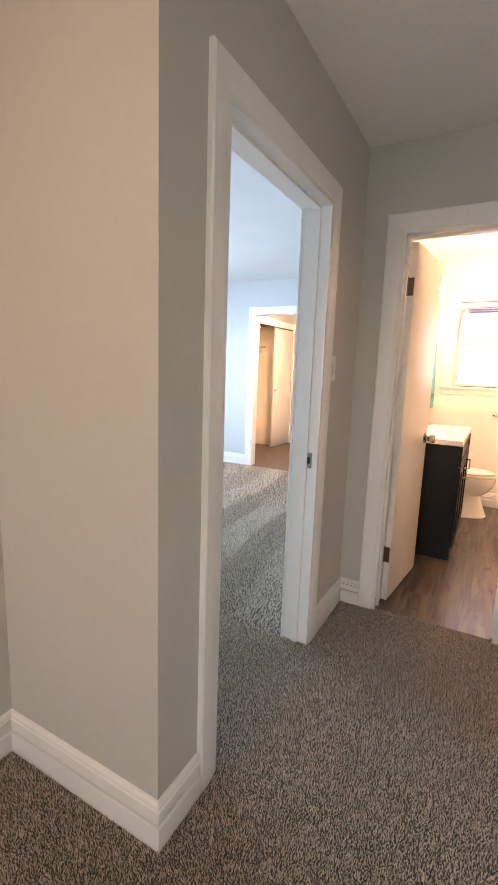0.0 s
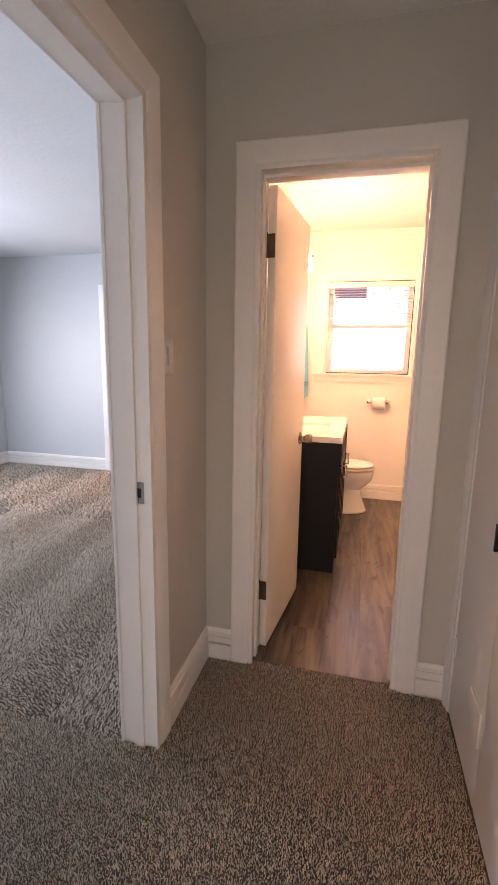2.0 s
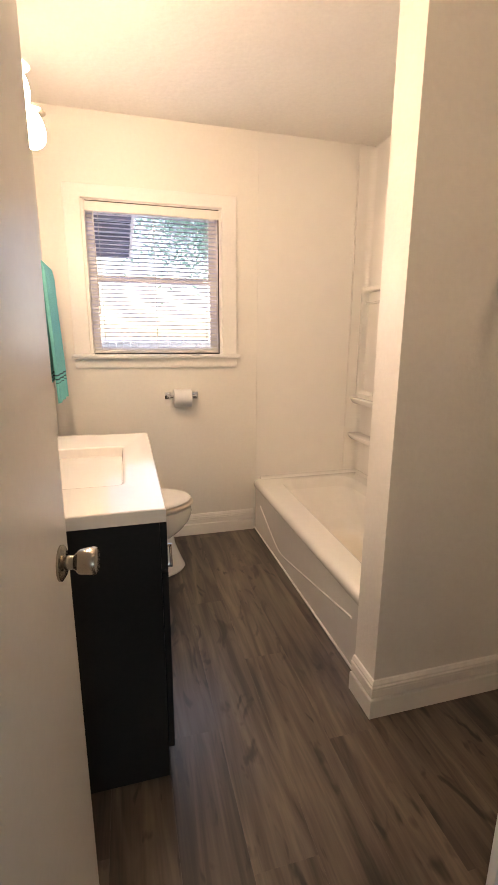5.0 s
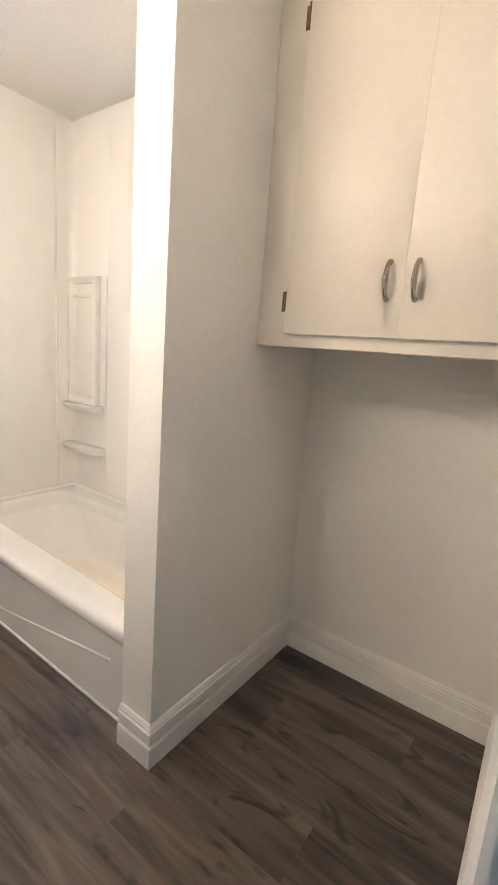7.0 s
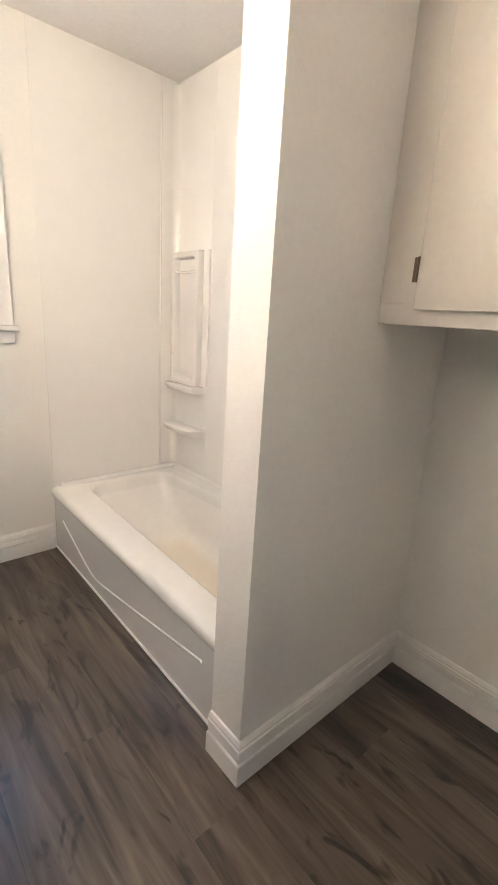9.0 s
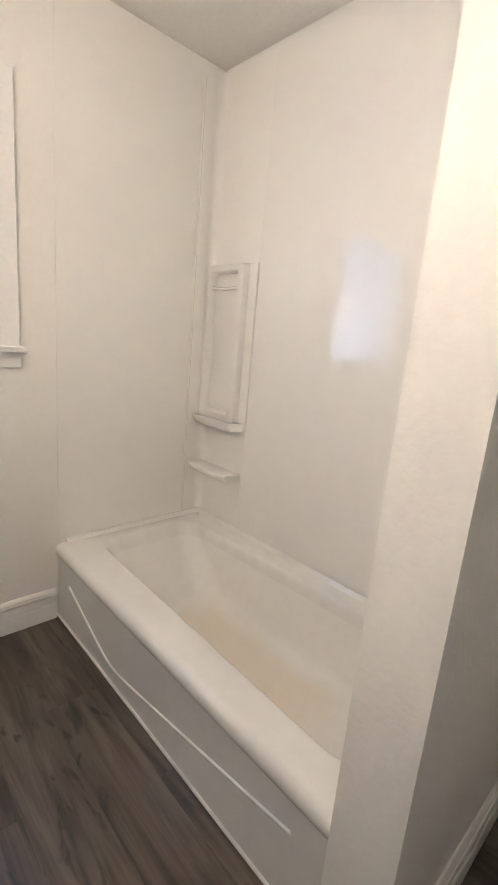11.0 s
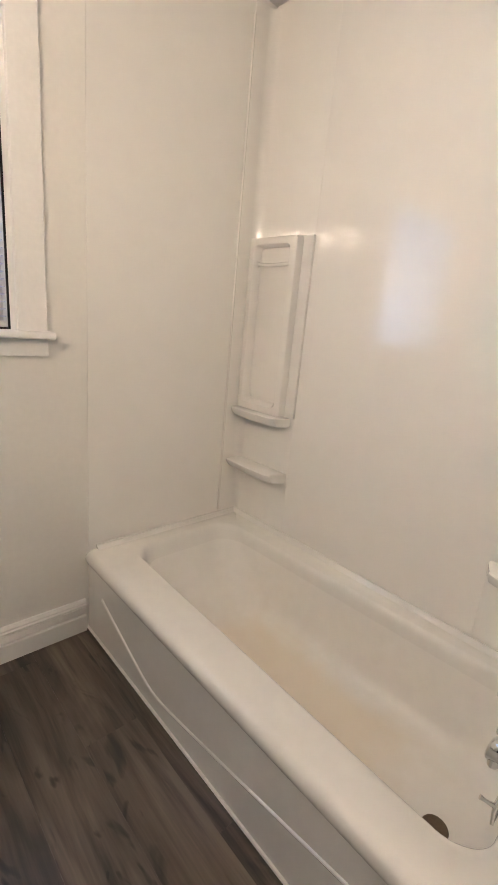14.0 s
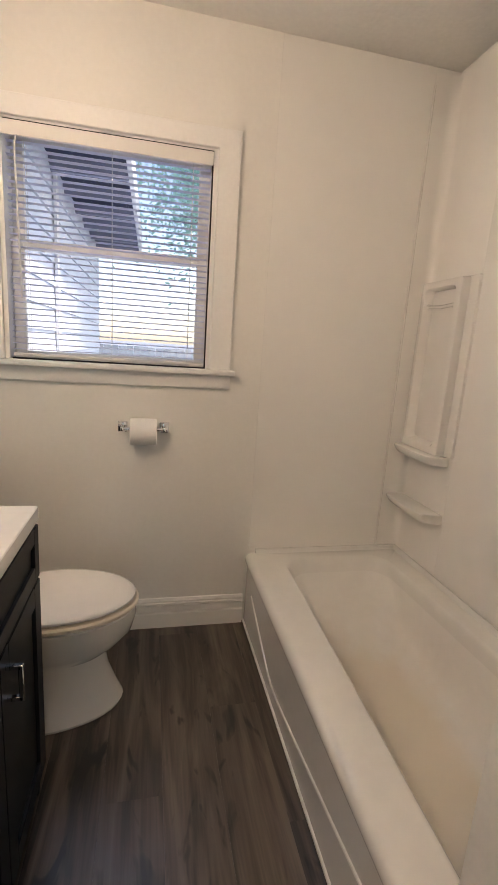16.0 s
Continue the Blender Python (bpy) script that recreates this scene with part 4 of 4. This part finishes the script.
_b = bmesh.new()
rings(_b, [rr(TX0 + 0.020, TX1, TYN, TYF, 0.296, 0.004, _N), rr(TX0 + 0.008, TX1, TYN, TYF, 0.312, 0.006, _N), rr(TX0 + 0.001, TX1, TYN, TYF, 0.332, 0.008, _N), rr(TX0 + 0.002, TX1, TYN, TYF, 0.348, 0.010, _N), rr(TX0 + 0.009, TX1 - 0.001, TYN + 0.001, TYF - 0.001, 0.359, 0.012, _N),
           rr(TX0 + 0.021, TX1 - 0.002, TYN + 0.002, TYF - 0.002, TZ - 0.001, 0.014, _N), rr(TX0 + 0.032, TX1 - 0.003, TYN + 0.004, TYF - 0.004, TZ, 0.016, _N)]
      + [basin_loop(*q) for q in ((0.078, 0.056, 0.030, 0.066, 0.0, 0.09), (0.086, 0.062, 0.037, 0.074, -0.0018, 0.09), (0.093, 0.067, 0.043, 0.081, -0.006, 0.09), (0.099, 0.072, 0.047, 0.088, -0.013, 0.09), (0.105, 0.077, 0.049, 0.097, -0.027, 0.095),
                                  (0.112, 0.083, 0.051, 0.115, -0.055, 0.10), (0.124, 0.098, 0.056, 0.18, -0.14, 0.115), (0.136, 0.112, 0.066, 0.26, -0.225, 0.125), (0.146, 0.122, 0.076, 0.300, -0.262, 0.125), (0.158, 0.133, 0.090, 0.325, -0.284, 0.12),
                                  (0.176, 0.150, 0.112, 0.350, -0.298, 0.11), (0.205, 0.178, 0.145, 0.385, -0.304, 0.10), (0.25, 0.22, 0.19, 0.43, -0.3055, 0.08))], cap0=False, cap1=True)
part("shell", _b, M_BASIN, tub, "white enamel shell with a tan-stained worn floor")
part("apron", a_box(TX0 + 0.016, TYN, 0.006, TX0 + 0.030, TYF, 0.318), M_TUB, tub)
_b = bmesh.new()
_pts = []
for _k in range(41):
    _y = 2.585 - 1.30 * _k / 40
    _u = (_y - 2.19) / 0.06
    _soft = math.sqrt(_u * _u + 1.0) * 0.06
    _pts.append((TX0 + 0.0155, _y, 0.055 + 0.285 * _soft + 0.105 * (_y - 2.19)))
tube(_b, _pts, 0.0055, 8)
part("apron_ridge", _b, M_TUB, tub)
part("caulk_line", a_box(TX0 + 0.008, TYN, 0.0, TX0 + 0.016, TYF, 0.010, r=0.002), M_TRIM, tub)
_b = bmesh.new()
rings(_b, [[(TX1 - 0.020, y, TZ), (TX1 - 0.008, y, TZ + 0.012), (TX1 - 0.006, y, TZ + 0.0175), (TX1, y, TZ + 0.0175), (TX1, y, TZ)] for y in (TYN, TYF)])
rings(_b, [[(x, TYF - 0.022, TZ), (x, TYF - 0.006, TZ + 0.011), (x, TYF - 0.005, TZ + 0.0175), (x, TYF, TZ + 0.0175), (x, TYF, TZ)] for x in (TX0 + 0.05, TX1 - 0.007)])
part("wall_flange", _b, M_TUB, tub)
part("drain", tube(bmesh.new(), [(1.655, 1.362, 0.0615), (1.655, 1.362, 0.065), (1.655, 1.362, 0.0655)], [0.036, 0.034, 0.024], 24), M_BRONZE, tub, "round tarnished drain")
_b = bmesh.new()
tube(_b, [(1.662, 1.222, 0.255), (1.662, 1.231, 0.256), (1.662, 1.234, 0.256)], [0.037, 0.035, 0.026], 28)
tube(_b, [(1.662, 1.233, 0.258), (1.662, 1.246, 0.259)], [0.010, 0.009], 12)
part("overflow_plate", _b, M_CHROME, tub, "chrome overflow plate")
_b = bmesh.new()
tube(_b, [(1.640, 1.247, 0.222), (1.655, 1.249, 0.247), (1.664, 1.249, 0.262), (1.676, 1.246, 0.292), (1.680, 1.243, 0.306)], [0.004, 0.008, 0.009, 0.0075, 0.008], 12)
tube(_b, [(1.660, 1.249, 0.257), (1.650, 1.272, 0.262), (1.645, 1.285, 0.266)], [0.007, 0.0045, 0.0065], 10)
part("trip_lever", _b, M_CHROME, tub, "chrome trip lever")

sp2 = thing("tub_spout", (1.66, 1.17, 0.40), "chrome tub spout with a diverter knob", "faucet")
_b = bmesh.new()
rings(_b, [[(1.66 + 0.026 * w * math.sin(a), y, z + h * math.cos(a)) for a in (2 * math.pi * k / 24 for k in range(24))]
           for y, z, h, w in ((1.1695, 0.418, 0.033, 1.15), (1.200, 0.417, 0.033, 1.12), (1.240, 0.413, 0.031, 1.08), (1.268, 0.409, 0.031, 1.02), (1.286, 0.404, 0.033, 0.98), (1.296, 0.397, 0.028, 0.90), (1.300, 0.392, 0.018, 0.70))])
rings(_b, [oval(1.66, 1.281, 0.021, 0.014, z, 20) for z in (0.386, 0.366, 0.3645)])
part("body", _b, M_CHROME, sp2)
part("diverter", tube(bmesh.new(), [(1.66, 1.283, 0.434), (1.66, 1.285, 0.446), (1.66, 1.285, 0.449), (1.66, 1.286, 0.458), (1.66, 1.286, 0.461)], [0.004, 0.004, 0.0085, 0.0085, 0.004], 14), M_CHROME, sp2)
vl = thing("tub_valve", (1.66, 1.17, 0.59), "chrome tub valve with a curved lever handle", "faucet")
part("escutcheon", tube(bmesh.new(), [(1.66, 1.1690, 0.585), (1.66, 1.175, 0.585), (1.66, 1.181, 0.585)], [0.070, 0.067, 0.045], 36), M_CHROME, vl)
part("body", tube(bmesh.new(), [(1.66, 1.181, 0.585), (1.66, 1.200, 0.585), (1.66, 1.201, 0.585), (1.66, 1.205, 0.585)], [0.030, 0.030, 0.026, 0.026], 24), M_CHROME, vl)
_b = bmesh.new()
tube(_b, [(1.66, 1.205, 0.585), (1.66, 1.216, 0.587), (1.66, 1.232, 0.592), (1.66, 1.250, 0.594), (1.66, 1.268, 0.589), (1.66, 1.283, 0.576), (1.66, 1.295, 0.558), (1.66, 1.302, 0.541)], [0.031, 0.030, 0.0235, 0.0155, 0.0120, 0.0112, 0.0115, 0.0118], 18)
_lv = part("lever", _b, M_CHROME, vl)
part("lever_end", tube(bmesh.new(), [(1.66, 1.3021, 0.5408), (1.66, 1.3026, 0.5395)], 0.0088, 12), M_BLACK, _lv)

# ---- tub surround ----
sur = thing("tub_surround", (1.66, 1.94, 0.40), "glossy white moulded tub surround with corner shelves", "tub surround")
part("back_panel", a_box(2.0635, 1.1665, 0.385, 2.0698, 2.7185, BC - 0.001), M_PANEL, sur)
part("end_panel", a_box(1.285, 2.7180, 0.385, 2.0634, 2.7197, BC - 0.001, r=0.0012, seg=1), M_PANEL, sur)
part("end_panel", a_box(1.285, 1.1653, 0.385, 2.0634, 1.1685, BC - 0.001, r=0.0012, seg=1), M_PANEL, sur)


def corner_tower(yc, s, name):
    """The moulded corner: a coved strip to the top, a framed niche and two shelves. s points along the back wall, away from the corner."""
    bm = bmesh.new()

    def Y(d):
        return yc + s * d
    # coved corner strip
    prof = [(2.0698, 0.337), (2.0632, 0.337), (2.0612, 0.331), (2.058, 0.10)]
    for k in range(7):
        a = radians(90 * k / 6)
        prof.append((2.018 + 0.04 * math.cos(a), 0.0445 - 0.04 * math.sin(a)))
    prof += [(1.955, 0.0045), (1.950, 0.0032), (1.950, 0.0012), (2.0698, 0.0012)]
    rings(bm, [[(x, Y(d), z) for x, d in prof] for z in (0.392, BC - 0.02)])
    strip = part(name, bm, M_PANEL, sur)
    for bx, bd, rad in ((1.949, 0.0045, 0.0042),):
        part("seam_bead", tube(bmesh.new(), [(bx, Y(bd), 0.394), (bx, Y(bd), BC - 0.07)], rad, 10), M_MOULD, sur)
    # niche frame, standing proud
    z0, z1, xf, xb = 0.925, 1.665, 2.016, 2.0634
    d0, d1 = 0.008, 0.285
    i0, i1, iz0, iz1 = 0.040, 0.245, 0.960, 1.632
    bm = bmesh.new()
    n = 6

    def loop(a0, a1, c0, c1, x, r):
        return [(x, Y(a), c) for a, c, _ in rr(a0, a1, c0, c1, 0, r, n)]
    rings(bm, [loop(d0, d1 + 0.056, z0 - 0.001, z1 + 0.006, xb, 0.008), loop(d0, d1 + 0.054, z0, z1 + 0.004, xb - 0.010, 0.008), loop(d0, d1 + 0.006, z0, z1 + 0.002, xb - 0.013, 0.010), loop(d0, d1 + 0.003, z0, z1 + 0.001, xf + 0.008, 0.012), loop(d0, d1, z0, z1, xf + 0.002, 0.012), loop(d0 + 0.004, d1 - 0.005, z0 + 0.004, z1 - 0.004, xf, 0.012),
               loop(i0 - 0.006, i1 + 0.006, iz0 - 0.006, iz1 + 0.006, xf, 0.022), loop(i0, i1, iz0, iz1, xf + 0.006, 0.020), loop(i0 + 0.012, i1 - 0.012, iz0 + 0.012, iz1 - 0.004, xb - 0.012, 0.018)], cap0=False)
    nf = part("niche", bm, M_MOULD, sur)
    bm = bmesh.new()
    tube(bm, [(xf + 0.022, Y(i0 + 0.002), 1.562), (xf + 0.022, Y(i0 + 0.012), 1.562), (xf + 0.022, Y(i0 + 0.013), 1.562), (xf + 0.018, Y(0.14), 1.556), (xf + 0.022, Y(i1 - 0.002), 1.562)], [0.013, 0.011, 0.0075, 0.0075, 0.0085], 12)
    part("rail", bm, M_PANEL, nf)
    # shelves with a thick soft lip
    for zt, dd, reach in ((0.925, 0.318, 1.970), (0.668, 0.332, 1.964)):
        bm = bmesh.new()
        pl = [(2.0634, 0.008), (2.0634, dd), (2.040, dd + 0.002), (reach + 0.012, dd - 0.022), (reach, dd - 0.045), (reach - 0.004, dd * 0.5), (reach, 0.03), (reach + 0.008, 0.010)]
        rings(bm, [[(x + 0.020 * (x < 2.03), Y(d), zt - 0.040) for x, d in pl], [(x, Y(d), zt - 0.014) for x, d in pl], [(x, Y(d), zt - 0.004) for x, d in pl], [(x + 0.006 * (x < 2.03), Y(d), zt) for x, d in pl]])
        part("shelf", bm, M_PANEL, sur)


corner_tower(2.7195, -1, "corner_panel")
corner_tower(1.1655, 1, "corner_panel")

# ---- alcove cabinet ----
CX = 1.655
cab = thing("alcove_cabinet", (1.86, 0.57, 1.337), "cream painted wall cabinet with two flush doors", "cabinet")
_b = bmesh.new()
box(_b, CX, 0.150, 1.337, CX + 0.02, 1.0255, 1.392, r=0.0015, seg=1)
box(_b, CX, 0.150, 1.392, CX + 0.02, 0.20, BC - 0.002)
box(_b, CX, 0.925, 1.392, CX + 0.02, 1.0255, BC - 0.002)
box(_b, CX, 0.20, 2.34, CX + 0.02, 0.925, BC - 0.002)
part("face_frame", _b, M_CAB, cab)
part("bottom_panel", a_box(CX + 0.02, 0.155, 1.345, 2.068, 1.0255, 1.363), M_CAB, cab)
part("inside_panel", a_box(CX + 0.30, 0.155, 1.363, CX + 0.31, 1.0255, BC - 0.002), M_CAB, cab)
for _y0, _y1, _hy, _sy in ((0.190, 0.5545, 0.520, 0.183), (0.5550, 0.914, 0.596, 0.928)):
    _d = part("door", a_box(CX - 0.019, _y0, 1.377, CX - 0.0005, _y1, 2.345, r=0.0008), M_CAB, cab)
    _b = bmesh.new()
    _x = CX - 0.019
    tube(_b, [(_x, _hy, 1.478), (_x - 0.006, _hy, 1.478), (_x - 0.020, _hy, 1.492), (_x - 0.026, _hy, 1.526), (_x - 0.020, _hy, 1.560), (_x - 0.006, _hy, 1.574), (_x, _hy, 1.574)], [0.008, 0.0065, 0.006, 0.0082, 0.006, 0.0065, 0.008], 12)
    part("handle", _b, M_NICKEL, _d, "arched nickel pull")
    for _z in (1.474, 2.245):
        _b = a_box(CX - 0.004, min(_sy, _sy) - 0.010, _z - 0.030, CX - 0.0005, _sy + 0.010, _z + 0.030, r=0.001, seg=1)
        tube(_b, [(CX - 0.010, _sy - (0.008 if _sy > 0.5 else -0.008), _z - 0.030), (CX - 0.010, _sy - (0.008 if _sy > 0.5 else -0.008), _z + 0.030)], 0.0055, 10)
        part("hinge", _b, M_BRONZE, _d, "dark metal surface hinge")

# ---- bedroom things ----
bl = thing("ceiling_light", (-1.95, 0.55, HC), "round flush ceiling light with a bronze rim, lit", "ceiling lamp")
_b = bmesh.new()
tube(_b, [(-1.95, 0.55, z) for z in (HC, HC - 0.012, HC - 0.045, HC - 0.055)], [0.165, 0.185, 0.19, 0.178], 40)
part("rim", _b, M_NICKEL, bl)
_b = bmesh.new()
tube(_b, [(-1.95, 0.55, z) for z in (HC - 0.050, HC - 0.075, HC - 0.100, HC - 0.115, HC - 0.120)], [0.176, 0.165, 0.125, 0.07, 0.012], 40)
part("shade", _b, M_DOME, bl)
# unseen lamp, added and placed to brighten the upper hall wall
hl = thing("ceiling_light", (-0.2, -2.75, HC), "unseen ceiling light added to brighten the hall wall, lit", "ceiling lamp")
part("rim", tube(bmesh.new(), [(-0.2, -2.75, z) for z in (HC, HC - 0.012, HC - 0.045, HC - 0.055)], [0.165, 0.185, 0.19, 0.178], 40), M_NICKEL, hl)
part("shade", tube(bmesh.new(), [(-0.2, -2.75, z) for z in (HC - 0.050, HC - 0.075, HC - 0.100, HC - 0.115, HC - 0.120)], [0.176, 0.165, 0.125, 0.07, 0.012], 40), M_HALL_DOME, hl)
ot = thing("wall_outlet", (-3.70, 2.55, 0.62), "white outlet plate on the bedroom wall", "outlet")
part("plate", a_box(-3.70, 2.51, 0.56, -3.694, 2.59, 0.68, r=0.003), M_PLATE, ot)
part("socket", a_box(-3.694, 2.53, 0.585, -3.692, 2.57, 0.655, r=0.001, seg=1), M_PLATE, ot)
cl = thing("ceiling_light", (-1.75, 3.42, HC), "round flush ceiling light in the closet passage", "ceiling lamp")
part("rim", tube(bmesh.new(), [(-1.75, 3.42, HC), (-1.75, 3.42, HC - 0.03)], [0.17, 0.18], 32), M_NICKEL, cl)
part("shade", tube(bmesh.new(), [(-1.75, 3.42, HC - 0.03), (-1.75, 3.42, HC - 0.06), (-1.75, 3.42, HC - 0.085)], [0.17, 0.14, 0.03], 32), M_GLOBE, cl)
sd = thing("sliding_door", (-2.62, 4.72, 0.01), "white sliding closet door, half open", "closet door")
part("panel", a_box(-2.635, 4.36, 0.012, -2.605, 5.06, 2.01, r=0.002), M_DOOR, sd)
part("finger_pull", tube(bmesh.new(), [(-2.605, 4.42, 0.98), (-2.603, 4.42, 0.98)], 0.025, 20), M_BRONZE, sd)
part("track", a_box(-2.655, 3.55, 2.005, -2.60, 5.05, 2.02), M_NICKEL, sd)
sh = thing("closet_shelf", (-3.0, 4.3, 1.70), "wooden closet shelf above a hanging rod", "shelf")
part("board", a_box(-3.28, 3.12, 1.70, -2.90, 4.598, 1.72, r=0.002), M_SHELF, sh)
part("upper_board", a_box(-3.28, 3.12, 2.02, -2.90, 4.598, 2.04, r=0.002), M_SHELF, sh)
part("rod", tube(bmesh.new(), [(-2.98, 3.12, 1.62), (-2.98, 4.598, 1.62)], 0.016, 12), M_SHELF, sh)

# ---- bathroom floor planks ----
fl = structure("floor_bath", a_box(0.03, 0.02, -0.05, 2.07, 2.72, -0.004), M_JOINT, "grey-brown wood-look vinyl plank floor in the bathroom", "floor")
PW, PL = 0.178, 1.22
_cols = [(-0.02 + PW * k) for k in range(13)]
for _k, _x in enumerate(_cols):
    _y = 0.021 - PL * (0.37 * _k % 1.0)
    while _y < 2.719:
        _xa, _xb = max(_x, 0.031) + 0.0001, min(_x + PW, 2.069) - 0.0001
        _ya, _yb = max(_y, 0.021) + 0.0001, min(_y + PL, 2.719) - 0.0001
        if _xb - _xa > 0.01 and _yb - _ya > 0.01:
            _cx, _cy = (_xa + _xb) / 2, (_ya + _yb) / 2
            _me = mesh_of("plank", a_box(_xa - _cx, _ya - _cy, -0.004, _xb - _cx, _yb - _cy, 0.0, r=0), M_PLANK)
            _o = new("plank", _me)
            _o.parent = fl
            _o.location = (_cx, _cy, 0.0)
        _y += PL

# ---- carpet pile ----


def pile(name, x0, x1, y0, y1, step, height, label, seed, swept=False):
    rs = np.random.RandomState(seed)
    nx, ny = int((x1 - x0) / step), int((y1 - y0) / step)
    gx, gy = np.meshgrid(np.arange(nx), np.arange(ny))
    n = nx * ny
    x = x0 + (gx.ravel() + 0.5 + rs.uniform(-0.45, 0.45, n)) * step
    y = y0 + (gy.ravel() + 0.5 + rs.uniform(-0.45, 0.45, n)) * step
    a = rs.uniform(0, 2 * np.pi, n)
    lean = rs.uniform(0, 2 * np.pi, (ny // 3 + 1, nx // 3 + 1))[gy.ravel() // 3, gx.ravel() // 3] + rs.normal(0, 0.7, n)
    reach = 0.34
    if swept:  # strokes of a vacuum cleaner lay the pile to and fro
        lean = np.where(np.floor((x + 0.1 * y) / 0.27 + 0.15 * np.sin(y * 2.3)) % 2 < 1, 1.25, -1.9) + rs.normal(0, 0.75, n)
        reach = 0.6
    h = height * rs.uniform(0.7, 1.2, n) * rs.uniform(0.62, 1.2, (ny // 3 + 1, nx // 3 + 1))[gy.ravel() // 3, gx.ravel() // 3]
    w = step * 0.42 * rs.uniform(0.7, 1.3, n)
    tx = x + np.cos(lean) * h * reach + rs.normal(0, 0.0016, n)
    ty = y + np.sin(lean) * h * reach + rs.normal(0, 0.0016, n)
    v = np.zeros((n, 6, 3))
    for k in range(3):
        b = a + 2.0944 * k
        v[:, k, 0], v[:, k, 1], v[:, k, 2] = x + np.cos(b) * w, y + np.sin(b) * w, -0.002
        c = b + 0.9
        v[:, k + 3, 0], v[:, k + 3, 1], v[:, k + 3, 2] = tx + np.cos(c) * w * 0.6, ty + np.sin(c) * w * 0.6, h * 0.85
    i = np.arange(n)[:, None] * 6
    f = np.concatenate([np.stack([i[:, 0] + p, i[:, 0] + q, i[:, 0] + r], 1) for p, q, r in ((0, 1, 4), (0, 4, 3), (1, 2, 5), (1, 5, 4), (2, 0, 3), (2, 3, 5), (3, 4, 5))])
    me = bpy.data.meshes.new(name)
    me.from_pydata(v.reshape(-1, 3).tolist(), [], f.tolist())
    me.materials.append(M_TUFT)
    return tagged(new(name, me), label, "carpet", "", "stuff")


pile("carpet_pile", 0.016, 1.03, -2.3, -1.352, 0.0050, 0.0095, "loose taupe carpet yarn in the hall", 4)
pile("carpet_pile", 0.016, 1.03, -0.528, 0.012, 0.0050, 0.0095, "loose taupe carpet yarn before the bathroom door", 9)
pile("carpet_pile", -0.65, 0.016, -2.3, -1.646, 0.0050, 0.0095, "loose taupe carpet yarn beside the hall corner", 5)
pile("carpet_pile", -1.2, 1.03, -1.352, -0.528, 0.0056, 0.0095, "loose taupe carpet yarn in the bedroom doorway", 6)
pile("carpet_pile", -3.68, -2.3, -0.6, 1.4, 0.022, 0.014, "loose taupe carpet yarn under the bedroom window", 11, True)
pile("carpet_pile", -2.3, -0.14, -0.53, 1.4, 0.011, 0.014, "loose taupe carpet yarn in the bedroom", 7, True)
pile("carpet_pile", -2.3, -1.2, -1.36, -0.532, 0.012, 0.014, "loose taupe carpet yarn inside the bedroom", 10, True)
pile("carpet_pile", -3.68, -0.14, 1.4, 2.9, 0.022, 0.014, "loose taupe carpet yarn along the bedroom wall", 8, True)
